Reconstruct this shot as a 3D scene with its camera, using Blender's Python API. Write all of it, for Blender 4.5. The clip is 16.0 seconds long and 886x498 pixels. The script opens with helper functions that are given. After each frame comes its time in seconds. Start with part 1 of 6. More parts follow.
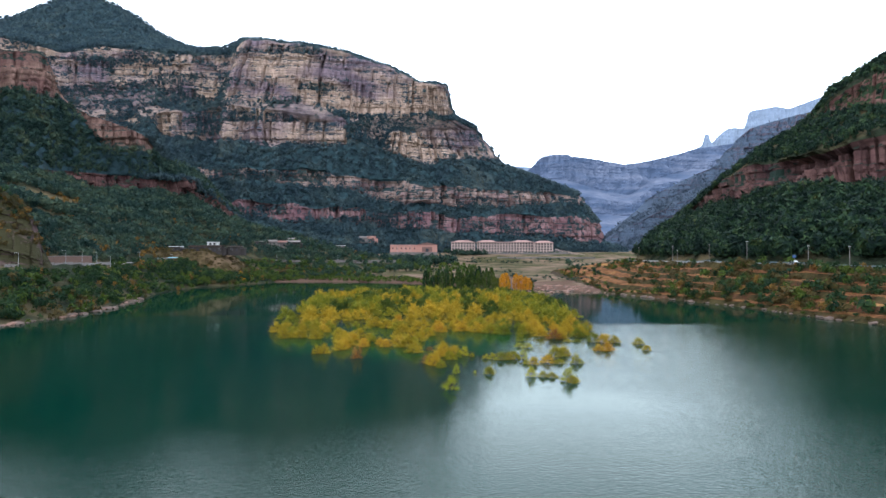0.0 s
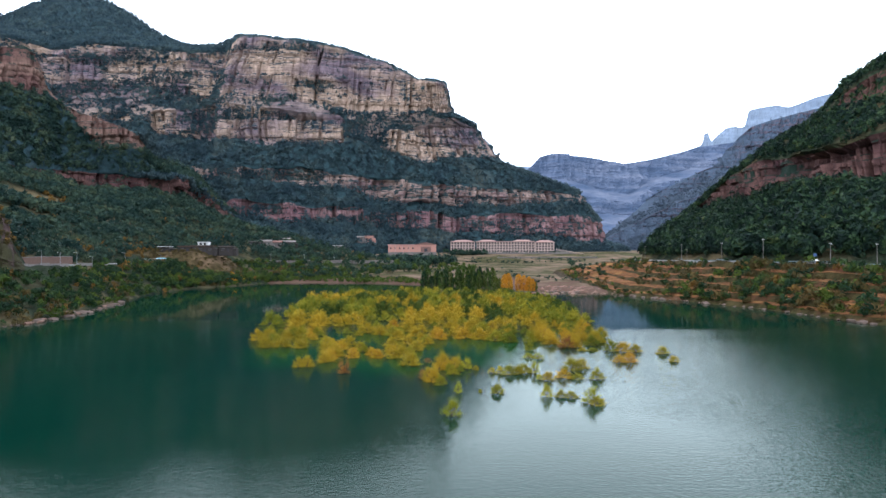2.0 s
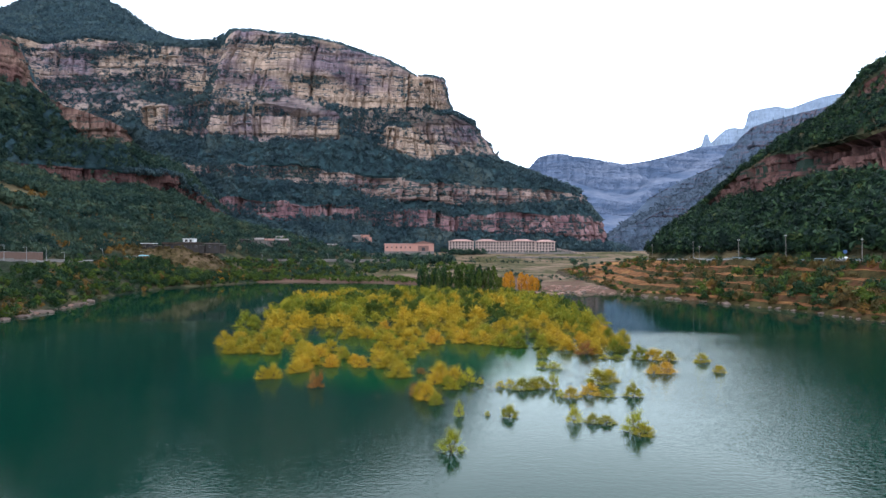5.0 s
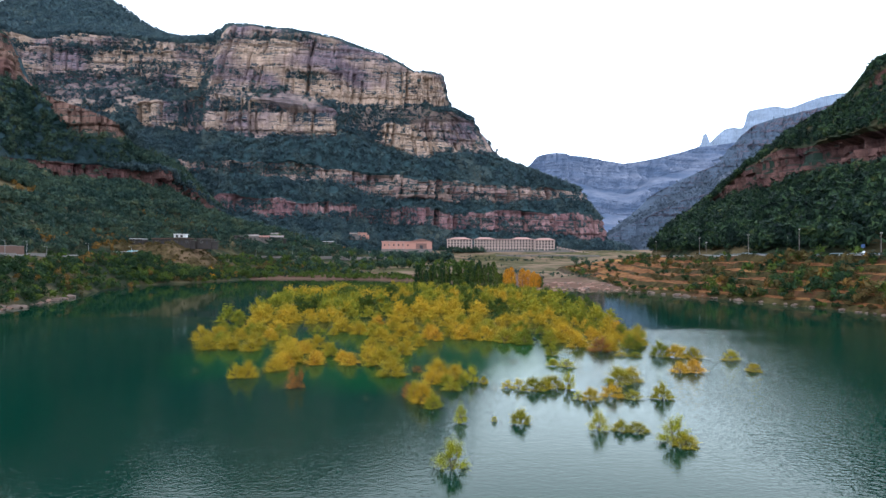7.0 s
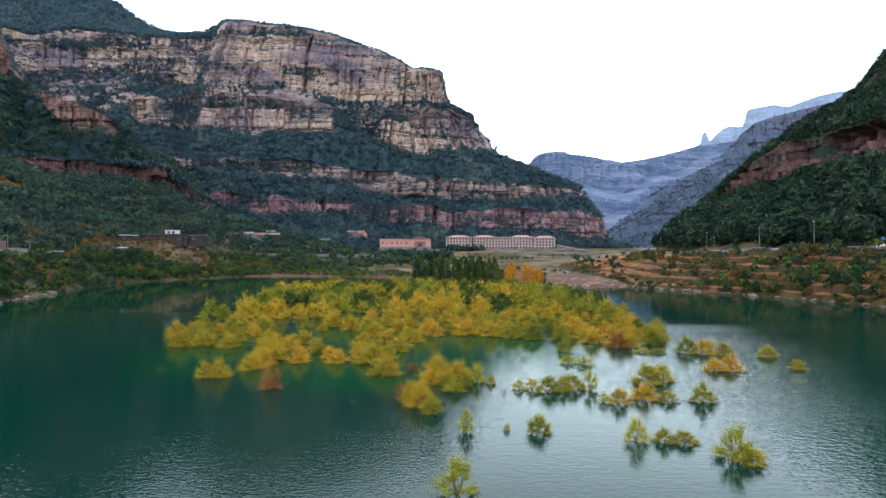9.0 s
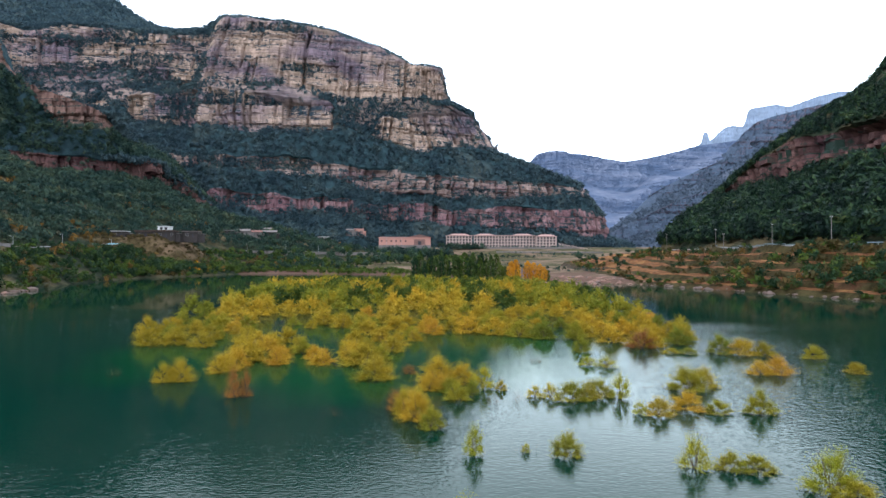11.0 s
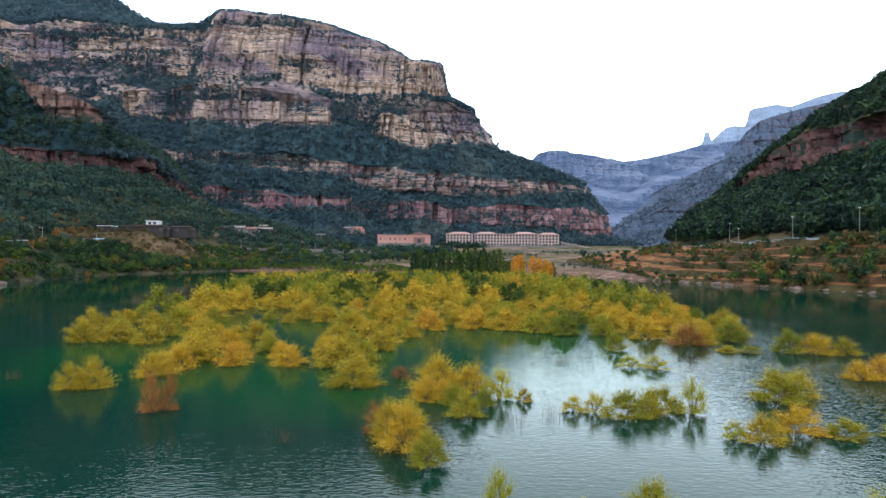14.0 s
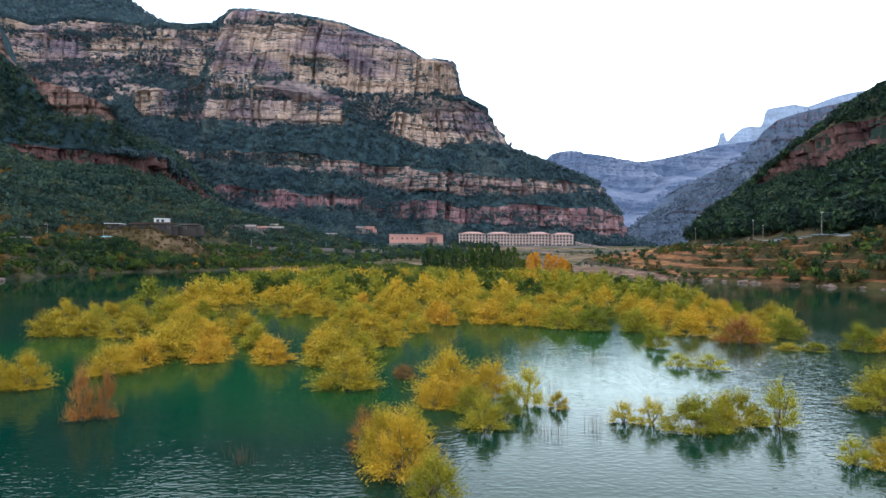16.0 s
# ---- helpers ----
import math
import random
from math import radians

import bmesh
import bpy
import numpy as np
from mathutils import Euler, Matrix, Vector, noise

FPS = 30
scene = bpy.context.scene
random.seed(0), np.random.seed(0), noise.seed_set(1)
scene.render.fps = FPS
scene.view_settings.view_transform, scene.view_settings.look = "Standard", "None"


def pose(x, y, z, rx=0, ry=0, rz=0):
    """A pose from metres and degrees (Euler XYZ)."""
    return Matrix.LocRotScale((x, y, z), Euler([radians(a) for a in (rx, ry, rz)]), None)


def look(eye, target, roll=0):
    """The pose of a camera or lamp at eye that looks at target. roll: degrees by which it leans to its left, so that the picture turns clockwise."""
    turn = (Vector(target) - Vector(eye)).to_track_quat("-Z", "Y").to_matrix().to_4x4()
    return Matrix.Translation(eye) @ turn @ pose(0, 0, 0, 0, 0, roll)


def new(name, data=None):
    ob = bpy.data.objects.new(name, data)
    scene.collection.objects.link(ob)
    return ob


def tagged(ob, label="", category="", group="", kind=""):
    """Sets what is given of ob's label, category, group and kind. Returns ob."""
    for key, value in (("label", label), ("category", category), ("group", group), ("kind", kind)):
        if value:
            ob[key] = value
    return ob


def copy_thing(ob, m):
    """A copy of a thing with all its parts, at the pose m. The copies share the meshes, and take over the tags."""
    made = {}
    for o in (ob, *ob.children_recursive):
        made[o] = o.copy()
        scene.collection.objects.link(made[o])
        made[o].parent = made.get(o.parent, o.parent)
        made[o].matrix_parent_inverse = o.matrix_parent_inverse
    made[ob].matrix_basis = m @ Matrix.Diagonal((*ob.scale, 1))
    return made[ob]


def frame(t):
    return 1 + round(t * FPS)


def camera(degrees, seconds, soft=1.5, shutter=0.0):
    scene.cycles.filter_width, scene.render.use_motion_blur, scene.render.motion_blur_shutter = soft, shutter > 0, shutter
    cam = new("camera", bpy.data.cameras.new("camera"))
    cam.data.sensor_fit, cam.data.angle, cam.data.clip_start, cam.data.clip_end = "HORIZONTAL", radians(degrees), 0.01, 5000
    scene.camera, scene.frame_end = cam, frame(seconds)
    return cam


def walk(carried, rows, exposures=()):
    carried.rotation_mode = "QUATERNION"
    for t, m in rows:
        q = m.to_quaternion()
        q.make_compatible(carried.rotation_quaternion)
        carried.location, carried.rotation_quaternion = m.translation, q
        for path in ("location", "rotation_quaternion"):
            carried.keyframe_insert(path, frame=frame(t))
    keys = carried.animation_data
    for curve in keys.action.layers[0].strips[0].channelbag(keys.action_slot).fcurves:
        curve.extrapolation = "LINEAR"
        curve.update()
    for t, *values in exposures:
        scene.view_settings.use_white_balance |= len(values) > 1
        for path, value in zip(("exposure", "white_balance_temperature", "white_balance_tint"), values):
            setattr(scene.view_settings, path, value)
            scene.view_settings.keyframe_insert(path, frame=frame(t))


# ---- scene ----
# the camera and its flight over the lake
cam = camera(67.0, 16.0)
METRES, EYE, TILT, LEAN, TURN = 100.0, 20.4, 0.45, 0.0, 0.0
ROWS = [
    (0.0, 0.0, 0.0, 0.0, 0.0, 0.0, -0.0),
    (0.5, -0.0001, 0.0386, 0.0001, -0.01, -0.01, 0.03),
    (1.0, -0.0003, 0.082, -0.0001, -0.05, -0.01, 0.09),
    (1.5, -0.0005, 0.1277, -0.0018, -0.07, 0.01, 0.15),
    (2.0, -0.0004, 0.1706, -0.0038, -0.08, 0.01, 0.15),
    (2.5, -0.0, 0.2141, -0.0067, -0.09, 0.05, 0.16),
    (3.0, 0.0002, 0.2539, -0.0101, -0.1, 0.06, 0.15),
    (3.5, 0.0008, 0.2909, -0.0135, -0.11, 0.08, 0.11),
    (4.0, 0.0013, 0.3255, -0.017, -0.15, 0.1, 0.08),
    (6.5, 0.0017, 0.4809, -0.0444, -0.36, 0.12, -0.12),
    (7.0, 0.0014, 0.5101, -0.0502, -0.4, 0.11, -0.12),
    (7.5, 0.0011, 0.5391, -0.0558, -0.43, 0.11, -0.1),
    (8.0, 0.0007, 0.5676, -0.0616, -0.45, 0.12, -0.07),
    (8.5, 0.0004, 0.5961, -0.0674, -0.48, 0.11, -0.03),
    (9.0, 0.0004, 0.6242, -0.0725, -0.5, 0.1, -0.04),
    (11.5, 0.0, 0.7632, -0.0935, -0.51, 0.08, -0.18),
    (12.0, -0.0, 0.7907, -0.0987, -0.51, 0.09, -0.2),
    (12.5, -0.0, 0.8182, -0.1035, -0.5, 0.1, -0.21),
    (13.0, 0.0, 0.8453, -0.1079, -0.5, 0.12, -0.23),
    (13.5, 0.0002, 0.8716, -0.112, -0.5, 0.11, -0.22),
    (14.0, 0.0002, 0.8977, -0.1161, -0.51, 0.14, -0.23),
    (14.5, 0.0001, 0.9229, -0.1203, -0.43, 0.16, -0.23),
    (15.0, 0.0003, 0.9466, -0.124, -0.17, 0.2, -0.22),
    (15.5, 0.0008, 0.968, -0.1286, 0.2, 0.24, -0.24),
    (16.0, 0.0012, 0.9888, -0.1342, 0.57, 0.27, -0.29),
]
walk(cam, [(t, pose(0, 0, EYE, TILT, LEAN, TURN) @ pose(METRES * x, METRES * y, METRES * z, 90 + pitch, roll, yaw)) for t, x, y, z, yaw, pitch, roll in ROWS])

# ---- overcast daylight ----
SUN_ELEVATION, SUN_AZIMUTH = radians(48), radians(215)
world = bpy.data.worlds.new("overcast_sky")
scene.world = world
world.use_nodes = True
wt = world.node_tree
wt.nodes.clear()
sky = wt.nodes.new("ShaderNodeTexSky")
sky.sky_type, sky.sun_disc = "NISHITA", False
sky.sun_elevation, sky.sun_rotation = SUN_ELEVATION, SUN_AZIMUTH
sky_light = wt.nodes.new("ShaderNodeBackground")
sky_light.inputs["Strength"].default_value = 0.05
cloud_light = wt.nodes.new("ShaderNodeBackground")
cloud_light.inputs["Color"].default_value = (0.86, 0.965, 1.15, 1)
up_way = wt.nodes.new("ShaderNodeTexCoord")
split_way = wt.nodes.new("ShaderNodeSeparateXYZ")
wt.links.new(up_way.outputs["Generated"], split_way.inputs[0])
climb = wt.nodes.new("ShaderNodeMapRange")
climb.inputs["From Min"].default_value, climb.inputs["From Max"].default_value = 0.0, 1.0
climb.inputs["To Min"].default_value, climb.inputs["To Max"].default_value = 4.1, 1.55
wt.links.new(split_way.outputs["Z"], climb.inputs["Value"])
wt.links.new(climb.outputs[0], cloud_light.inputs["Strength"])
both = wt.nodes.new("ShaderNodeAddShader")
world_out = wt.nodes.new("ShaderNodeOutputWorld")
wt.links.new(sky.outputs[0], sky_light.inputs["Color"])
wt.links.new(sky_light.outputs[0], both.inputs[0])
wt.links.new(cloud_light.outputs[0], both.inputs[1])
wt.links.new(both.outputs[0], world_out.inputs["Surface"])
sun = new("sun", bpy.data.lights.new("sun", "SUN"))
sun.data.energy, sun.data.angle, sun.data.color = 0.6, radians(14), (1.0, 0.95, 0.88)
sun_way = Vector((math.sin(SUN_AZIMUTH) * math.cos(SUN_ELEVATION), math.cos(SUN_AZIMUTH) * math.cos(SUN_ELEVATION), math.sin(SUN_ELEVATION)))
sun.matrix_world = look(sun_way * 500, (0, 0, 0))


# ---- materials ----
WATER_IOR, SHEEN, RIPPLE = 1.15, (0.935, 1.0, 0.94), 0.0102


class Nodes:
    """A small writer of node materials."""

    def __init__(self, name, rough=0.9):
        self.mat = bpy.data.materials.new(name)
        self.mat.use_nodes = True
        self.tree = self.mat.node_tree
        self.bsdf = self.tree.nodes["Principled BSDF"]
        self.bsdf.inputs["Roughness"].default_value = rough
        self.geo = None

    def add(self, kind, **settings):
        node = self.tree.nodes.new("ShaderNode" + kind)
        for key, value in settings.items():
            setattr(node, key, value)
        return node

    def put(self, socket, value):
        if isinstance(value, bpy.types.NodeSocket):
            self.tree.links.new(value, socket)
        else:
            socket.default_value = value

    def place(self, sx=1.0, sy=1.0, sz=1.0):
        if self.geo is None:
            self.geo = self.add("NewGeometry")
        m = self.add("Mapping")
        m.inputs["Scale"].default_value = (sx, sy, sz)
        self.put(m.inputs["Vector"], self.geo.outputs["Position"])
        return m.outputs[0]

    def noise(self, where, scale=1.0, detail=4.0, rough=0.55):
        n = self.add("TexNoise")
        self.put(n.inputs["Vector"], where)
        n.inputs["Scale"].default_value, n.inputs["Detail"].default_value, n.inputs["Roughness"].default_value = scale, detail, rough
        return n.outputs["Fac"]

    def ramp(self, fac, stops, smooth=False):
        r = self.add("ValToRGB")
        while len(r.color_ramp.elements) < len(stops):
            r.color_ramp.elements.new(0.5)
        for e, (at, c) in zip(r.color_ramp.elements, stops):
            e.position = at
            e.color = (*c, 1) if isinstance(c, tuple) else (c, c, c, 1)
        self.put(r.inputs[0], fac)
        return r.outputs["Color"]

    def mix(self, fac, a, b, mode="MIX"):
        m = self.add("Mix", data_type="RGBA", blend_type=mode)
        self.put(m.inputs[0], fac)
        self.put(m.inputs[6], (*a, 1) if isinstance(a, tuple) else a)
        self.put(m.inputs[7], (*b, 1) if isinstance(b, tuple) else b)
        return m.outputs[2]

    def math(self, op, a, b=0.0, clamp=False):
        m = self.add("Math", operation=op, use_clamp=clamp)
        self.put(m.inputs[0], a)
        self.put(m.inputs[1], b)
        return m.outputs[0]

    def normal_z(self):
        if self.geo is None:
            self.geo = self.add("NewGeometry")
        s = self.add("SeparateXYZ")
        self.put(s.inputs[0], self.geo.outputs["Normal"])
        return s.outputs["Z"]

    def bump(self, height, strength=0.4, distance=0.3):
        b = self.add("Bump")
        b.inputs["Strength"].default_value, b.inputs["Distance"].default_value = strength, distance
        self.put(b.inputs["Height"], height)
        self.put(self.bsdf.inputs["Normal"], b.outputs[0])

    def colour(self, c):
        self.put(self.bsdf.inputs["Base Color"], (*c, 1) if isinstance(c, tuple) else c)
        return self.mat


def plain(name, c, rough=0.8, vary=0.25, scale=0.6, metal=0.0):
    """Paint, plaster, concrete or metal with faint stains and a fine bump."""
    n = Nodes(name, rough)
    f = n.noise(n.place(), scale, 6)
    dark = tuple(v * (1 - vary) for v in c)
    n.bsdf.inputs["Metallic"].default_value = metal
    n.bsdf.inputs["Specular IOR Level"].default_value = 0.5 if rough < 0.6 else 0.15
    n.bump(n.noise(n.place(), scale * 8, 3), 0.15, 0.05)
    return n.colour(n.mix(f, dark, tuple(min(1, v * (1 + vary * 0.6)) for v in c)))


def rock(name, dark, mid, light, strata=0.12, growth=0.55, scrub=(0.035, 0.06, 0.03), patch=0.012, warm=None, lines=0.55, streaks=0.45):
    """Bedded cliff rock: thin beds, pale patches, dark upright streaks, scrub on the ledges."""
    n = Nodes(name, 1.0)
    n.bsdf.inputs["Specular IOR Level"].default_value = 0.1
    beds = n.noise(n.place(0.012, 0.012, strata), 1.0, 7, 0.65)
    c = n.ramp(beds, [(0.30, dark), (0.45, mid), (0.58, mid), (0.72, light)])
    pale = n.ramp(n.noise(n.place(patch, patch, patch * 1.8), 1.0, 4), [(0.38, 0.0), (0.56, 1.0)])
    c = n.mix(n.math("MULTIPLY", pale, 0.85), c, warm or light)
    thin = n.ramp(n.noise(n.place(0.03, 0.03, strata * 5), 1.0, 4, 0.7), [(0.36, 0.35), (0.52, 1.0)])
    c = n.mix(lines, c, thin, "MULTIPLY")
    streak = n.ramp(n.noise(n.place(0.22, 0.22, 0.015), 1.0, 5), [(0.40, 0.45), (0.58, 1.0)])
    c = n.mix(streaks, c, streak, "MULTIPLY")
    green = n.noise(n.place(0.08, 0.08, 0.08), 1.0, 5, 0.65)
    wide = n.noise(n.place(0.022, 0.022, 0.035), 1.0, 3, 0.6)
    lie = n.math("ADD", n.normal_z(), n.math("MULTIPLY", n.math("SUBTRACT", green, 0.5), 1.1))
    lie = n.math("ADD", lie, n.math("MULTIPLY", n.math("SUBTRACT", wide, 0.5), 1.9))
    grown = n.ramp(lie, [(growth, 0.0), (growth + 0.12, 1.0)])
    leafy = n.mix(green, tuple(v * 0.5 for v in scrub), tuple(v * 1.5 for v in scrub))
    n.bump(n.noise(n.place(0.25, 0.25, 0.9), 1.0, 6, 0.7), 0.8, 1.2)
    return n.colour(n.mix(grown, c, leafy))


def turf(name, low, high, bare, spread=0.02, fine=0.5, amount=0.6, beach=None):
    """Scrubby or grassy ground with bare patches."""
    n = Nodes(name, 1.0)
    n.bsdf.inputs["Specular IOR Level"].default_value = 0.05
    big = n.noise(n.place(), spread, 5, 0.6)
    small = n.noise(n.place(), fine, 4, 0.7)
    c = n.mix(small, low, high)
    clump = n.noise(n.place(), max(spread * 5.0, fine * 0.35), 3, 0.6)
    c = n.mix(0.75, c, n.ramp(clump, [(0.38, 0.35), (0.62, 1.25)]), "MULTIPLY")
    c = n.mix(n.ramp(big, [(amount - 0.08, 0.0), (amount + 0.08, 1.0)]), c, bare)
    if beach:
        s = n.add("SeparateXYZ")
        n.put(s.inputs[0], n.geo.outputs["Position"])
        low_land = n.math("ADD", s.outputs["Z"], n.math("MULTIPLY", n.math("SUBTRACT", big, 0.5), 9.0))
        c = n.mix(n.ramp(n.math("DIVIDE", low_land, 10.0), [(0.22, 1.0), (0.36, 0.0)]), c, n.mix(small, tuple(v * 0.6 for v in beach), beach))
    n.bump(small, 0.9, 0.8)
    return n.colour(c)


def leaves(name, stops, spread=0.12, translucent=0.25, per_thing=False, grain=0.40):
    """Foliage whose colour drifts from tree to tree and leaf to leaf."""
    n = Nodes(name, 0.7)
    big = n.noise(n.place(), spread, 4, 0.6)
    if n.geo is None:
        n.place()
    one = n.geo.outputs["Random Per Island"]
    f = n.math("ADD", n.math("MULTIPLY", n.math("SUBTRACT", big, 0.5), 1.5), n.math("MULTIPLY", n.math("SUBTRACT", one, 0.5), grain))
    if per_thing:
        each = n.add("ObjectInfo").outputs["Random"]
        f = n.math("ADD", f, n.math("MULTIPLY", n.math("SUBTRACT", each, 0.5), 0.45))
    f = n.math("ADD", f, 0.50)
    c = n.ramp(f, stops)
    n.colour(c)
    n.bsdf.inputs["Specular IOR Level"].default_value = 0.12
    soft = n.add("BsdfTranslucent")
    n.put(soft.inputs["Color"], c)
    m = n.add("MixShader")
    m.inputs[0].default_value = translucent
    n.put(m.inputs[1], n.bsdf.outputs[0])
    n.put(m.inputs[2], soft.outputs[0])
    n.put(n.tree.nodes["Material Output"].inputs["Surface"], m.outputs[0])
    return n.mat


def lake_water():
    """Green lake water: calm in the west, ruffled in the east, with fine ripples all over."""
    n = Nodes("lake_water", 0.02)
    chop = n.noise(n.place(1.0, 1.6, 1.0), 1.3, 2.5, 0.5)
    ripple = n.noise(n.place(1.0, 1.5, 1.0), 3.1, 1.5, 0.5)
    swell = n.noise(n.place(1.0, 2.2, 1.0), 0.3, 2, 0.5)
    gust = n.noise(n.place(1.0, 1.3, 1.0), 0.016, 3)
    s = n.add("SeparateXYZ")
    n.put(s.inputs[0], n.geo.outputs["Position"])
    off = n.math("DIVIDE", n.math("SUBTRACT", s.outputs["X"], 16.0), 28.0)
    windy = n.ramp(n.math("ADD", off, n.math("MULTIPLY", n.math("SUBTRACT", gust, 0.5), 1.6)), [(0.0, 0.05), (0.6, 0.9)])
    # the far end lies sheltered under the hills
    lee = n.ramp(n.math("DIVIDE", n.math("SUBTRACT", s.outputs["Y"], 165.0), 60.0), [(0.0, 1.0), (0.7, 0.12)])
    windy = n.math("MULTIPLY", windy, lee)
    for x0, y0, wide, deep in ((92.0, 190.0, 50.0, 11.0), (-82.0, 208.0, 48.0, 14.0)):
        ux = n.math("DIVIDE", n.math("SUBTRACT", s.outputs["X"], x0), wide)
        uy = n.math("DIVIDE", n.math("SUBTRACT", s.outputs["Y"], y0), deep)
        d2 = n.math("ADD", n.math("MULTIPLY", ux, ux), n.math("MULTIPLY", uy, uy))
        d2 = n.math("ADD", d2, n.math("MULTIPLY", n.math("SUBTRACT", gust, 0.5), 3.0))
        windy = n.math("ADD", windy, n.math("MULTIPLY", n.math("SUBTRACT", 1.0, d2, True), 0.6))
    # a light breeze over the open water away from the willows
    breeze = n.ramp(n.math("DIVIDE", n.math("SUBTRACT", 135.0, s.outputs["Y"]), 80.0), [(0.0, 0.38), (0.15, 0.6), (0.35, 0.6), (0.55, 0.36), (0.9, 0.95)])
    breeze = n.math("MULTIPLY", breeze, 2.0)
    h = n.math("MULTIPLY", n.math("MULTIPLY", chop, 0.042), windy)
    h = n.math("ADD", h, n.math("MULTIPLY", n.math("MULTIPLY", ripple, RIPPLE), n.math("ADD", n.math("MULTIPLY", windy, 1.2), n.math("MULTIPLY", lee, breeze))))
    h = n.math("ADD", h, n.math("MULTIPLY", n.math("MULTIPLY", chop, 0.008), n.math("MULTIPLY", lee, breeze)))
    h = n.math("ADD", h, n.math("MULTIPLY", swell, 0.006))
    n.bump(h, 1.0, 1.0)
    shoal = n.noise(n.place(), 0.03, 3)
    n.bsdf.inputs["Specular IOR Level"].default_value = 0.0
    deep = n.mix(shoal, (0.0, 0.0145, 0.0098), (0.0, 0.0215, 0.0135))
    # the bottom shows green in the shallows round the willows
    ux = n.math("DIVIDE", n.math("SUBTRACT", s.outputs["X"], -8.0), 34.0)
    uy = n.math("DIVIDE", n.math("SUBTRACT", s.outputs["Y"], 165.0), 42.0)
    d2 = n.math("ADD", n.math("MULTIPLY", ux, ux), n.math("MULTIPLY", uy, uy))
    d2 = n.math("ADD", d2, n.math("MULTIPLY", n.math("SUBTRACT", shoal, 0.5), 1.8))
    n.colour(n.mix(n.ramp(d2, [(0.45, 1.0), (1.0, 0.0)]), deep, (0.0, 0.034, 0.0105)))
    gloss = n.add("BsdfGlossy")
    gloss.inputs["Color"].default_value = (*SHEEN, 1)
    gloss.inputs["Roughness"].default_value = 0.02
    edge = n.add("Fresnel")
    edge.inputs["IOR"].default_value = WATER_IOR
    m = n.add("MixShader")
    for socket in (gloss.inputs["Normal"], edge.inputs["Normal"]):
        n.put(socket, n.bsdf.inputs["Normal"].links[0].from_socket)
    n.put(m.inputs[0], edge.outputs[0])
    n.put(m.inputs[1], n.bsdf.outputs[0])
    n.put(m.inputs[2], gloss.outputs[0])
    n.put(n.tree.nodes["Material Output"].inputs["Surface"], m.outputs[0])
    return n.mat


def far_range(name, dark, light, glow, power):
    """Blue distance: a range so far off that it is a backdrop; the lit air before it is put in as blue colour and glow.
    """
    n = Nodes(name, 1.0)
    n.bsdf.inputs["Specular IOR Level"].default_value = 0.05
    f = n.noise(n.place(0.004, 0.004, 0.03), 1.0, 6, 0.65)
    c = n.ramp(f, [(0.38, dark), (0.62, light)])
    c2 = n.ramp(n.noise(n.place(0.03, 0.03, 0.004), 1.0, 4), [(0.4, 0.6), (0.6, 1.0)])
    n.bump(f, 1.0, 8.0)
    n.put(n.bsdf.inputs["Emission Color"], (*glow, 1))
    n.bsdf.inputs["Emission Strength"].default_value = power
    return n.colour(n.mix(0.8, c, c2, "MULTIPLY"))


# the mauve in the massif's tan and brown rock is partly painted haze
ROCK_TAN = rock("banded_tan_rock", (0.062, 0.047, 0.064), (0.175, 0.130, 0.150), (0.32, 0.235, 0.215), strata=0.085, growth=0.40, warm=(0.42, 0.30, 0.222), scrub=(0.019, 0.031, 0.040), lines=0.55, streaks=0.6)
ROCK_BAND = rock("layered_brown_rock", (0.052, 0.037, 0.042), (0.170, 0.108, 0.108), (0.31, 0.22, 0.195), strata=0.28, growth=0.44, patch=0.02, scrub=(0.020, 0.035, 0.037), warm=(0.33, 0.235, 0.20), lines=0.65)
ROCK_RED = rock("red_sandstone", (0.018, 0.011, 0.014), (0.072, 0.033, 0.035), (0.15, 0.08, 0.07), strata=0.05, growth=0.60, patch=0.02, scrub=(0.014, 0.026, 0.02), lines=0.45, streaks=0.95)
ROCK_NEAR = rock("brown_roadside_rock", (0.022, 0.015, 0.015), (0.075, 0.048, 0.043), (0.125, 0.088, 0.078), strata=0.12, growth=0.42, patch=0.08, scrub=(0.032, 0.030, 0.014), lines=0.5, streaks=0.7)
# far scrub, its green blued for the haze in front of it
SCRUB_FAR = turf("hazed_wooded_slope", (0.013, 0.030, 0.036), (0.032, 0.057, 0.063), (0.06, 0.07, 0.062), 0.012, 0.3, 0.66)
# the red sandstone again, paled and dulled for its distance
ROCK_RED_FAR = rock("dull_red_sandstone", (0.07, 0.042, 0.053), (0.165, 0.088, 0.096), (0.25, 0.15, 0.148), strata=0.05, growth=0.42, patch=0.02, scrub=(0.018, 0.028, 0.030), lines=0.3, streaks=0.75)
ROCK_LEDGE = rock("overgrown_ledge_rock", (0.054, 0.040, 0.052), (0.14, 0.108, 0.115), (0.30, 0.225, 0.19), strata=0.085, growth=0.72, scrub=(0.022, 0.033, 0.040), lines=0.7)
ROCK_WEST = rock("brown_red_rock", (0.045, 0.028, 0.028), (0.13, 0.068, 0.060), (0.22, 0.135, 0.105), strata=0.07, growth=0.40, patch=0.02, scrub=(0.016, 0.026, 0.022), lines=0.45, streaks=0.75)
SCRUB_RED = rock("scrub_over_red_rock", (0.035, 0.02, 0.02), (0.10, 0.045, 0.04), (0.16, 0.085, 0.07), strata=0.08, growth=0.38, patch=0.02, scrub=(0.014, 0.026, 0.012), lines=0.3, streaks=0.7)
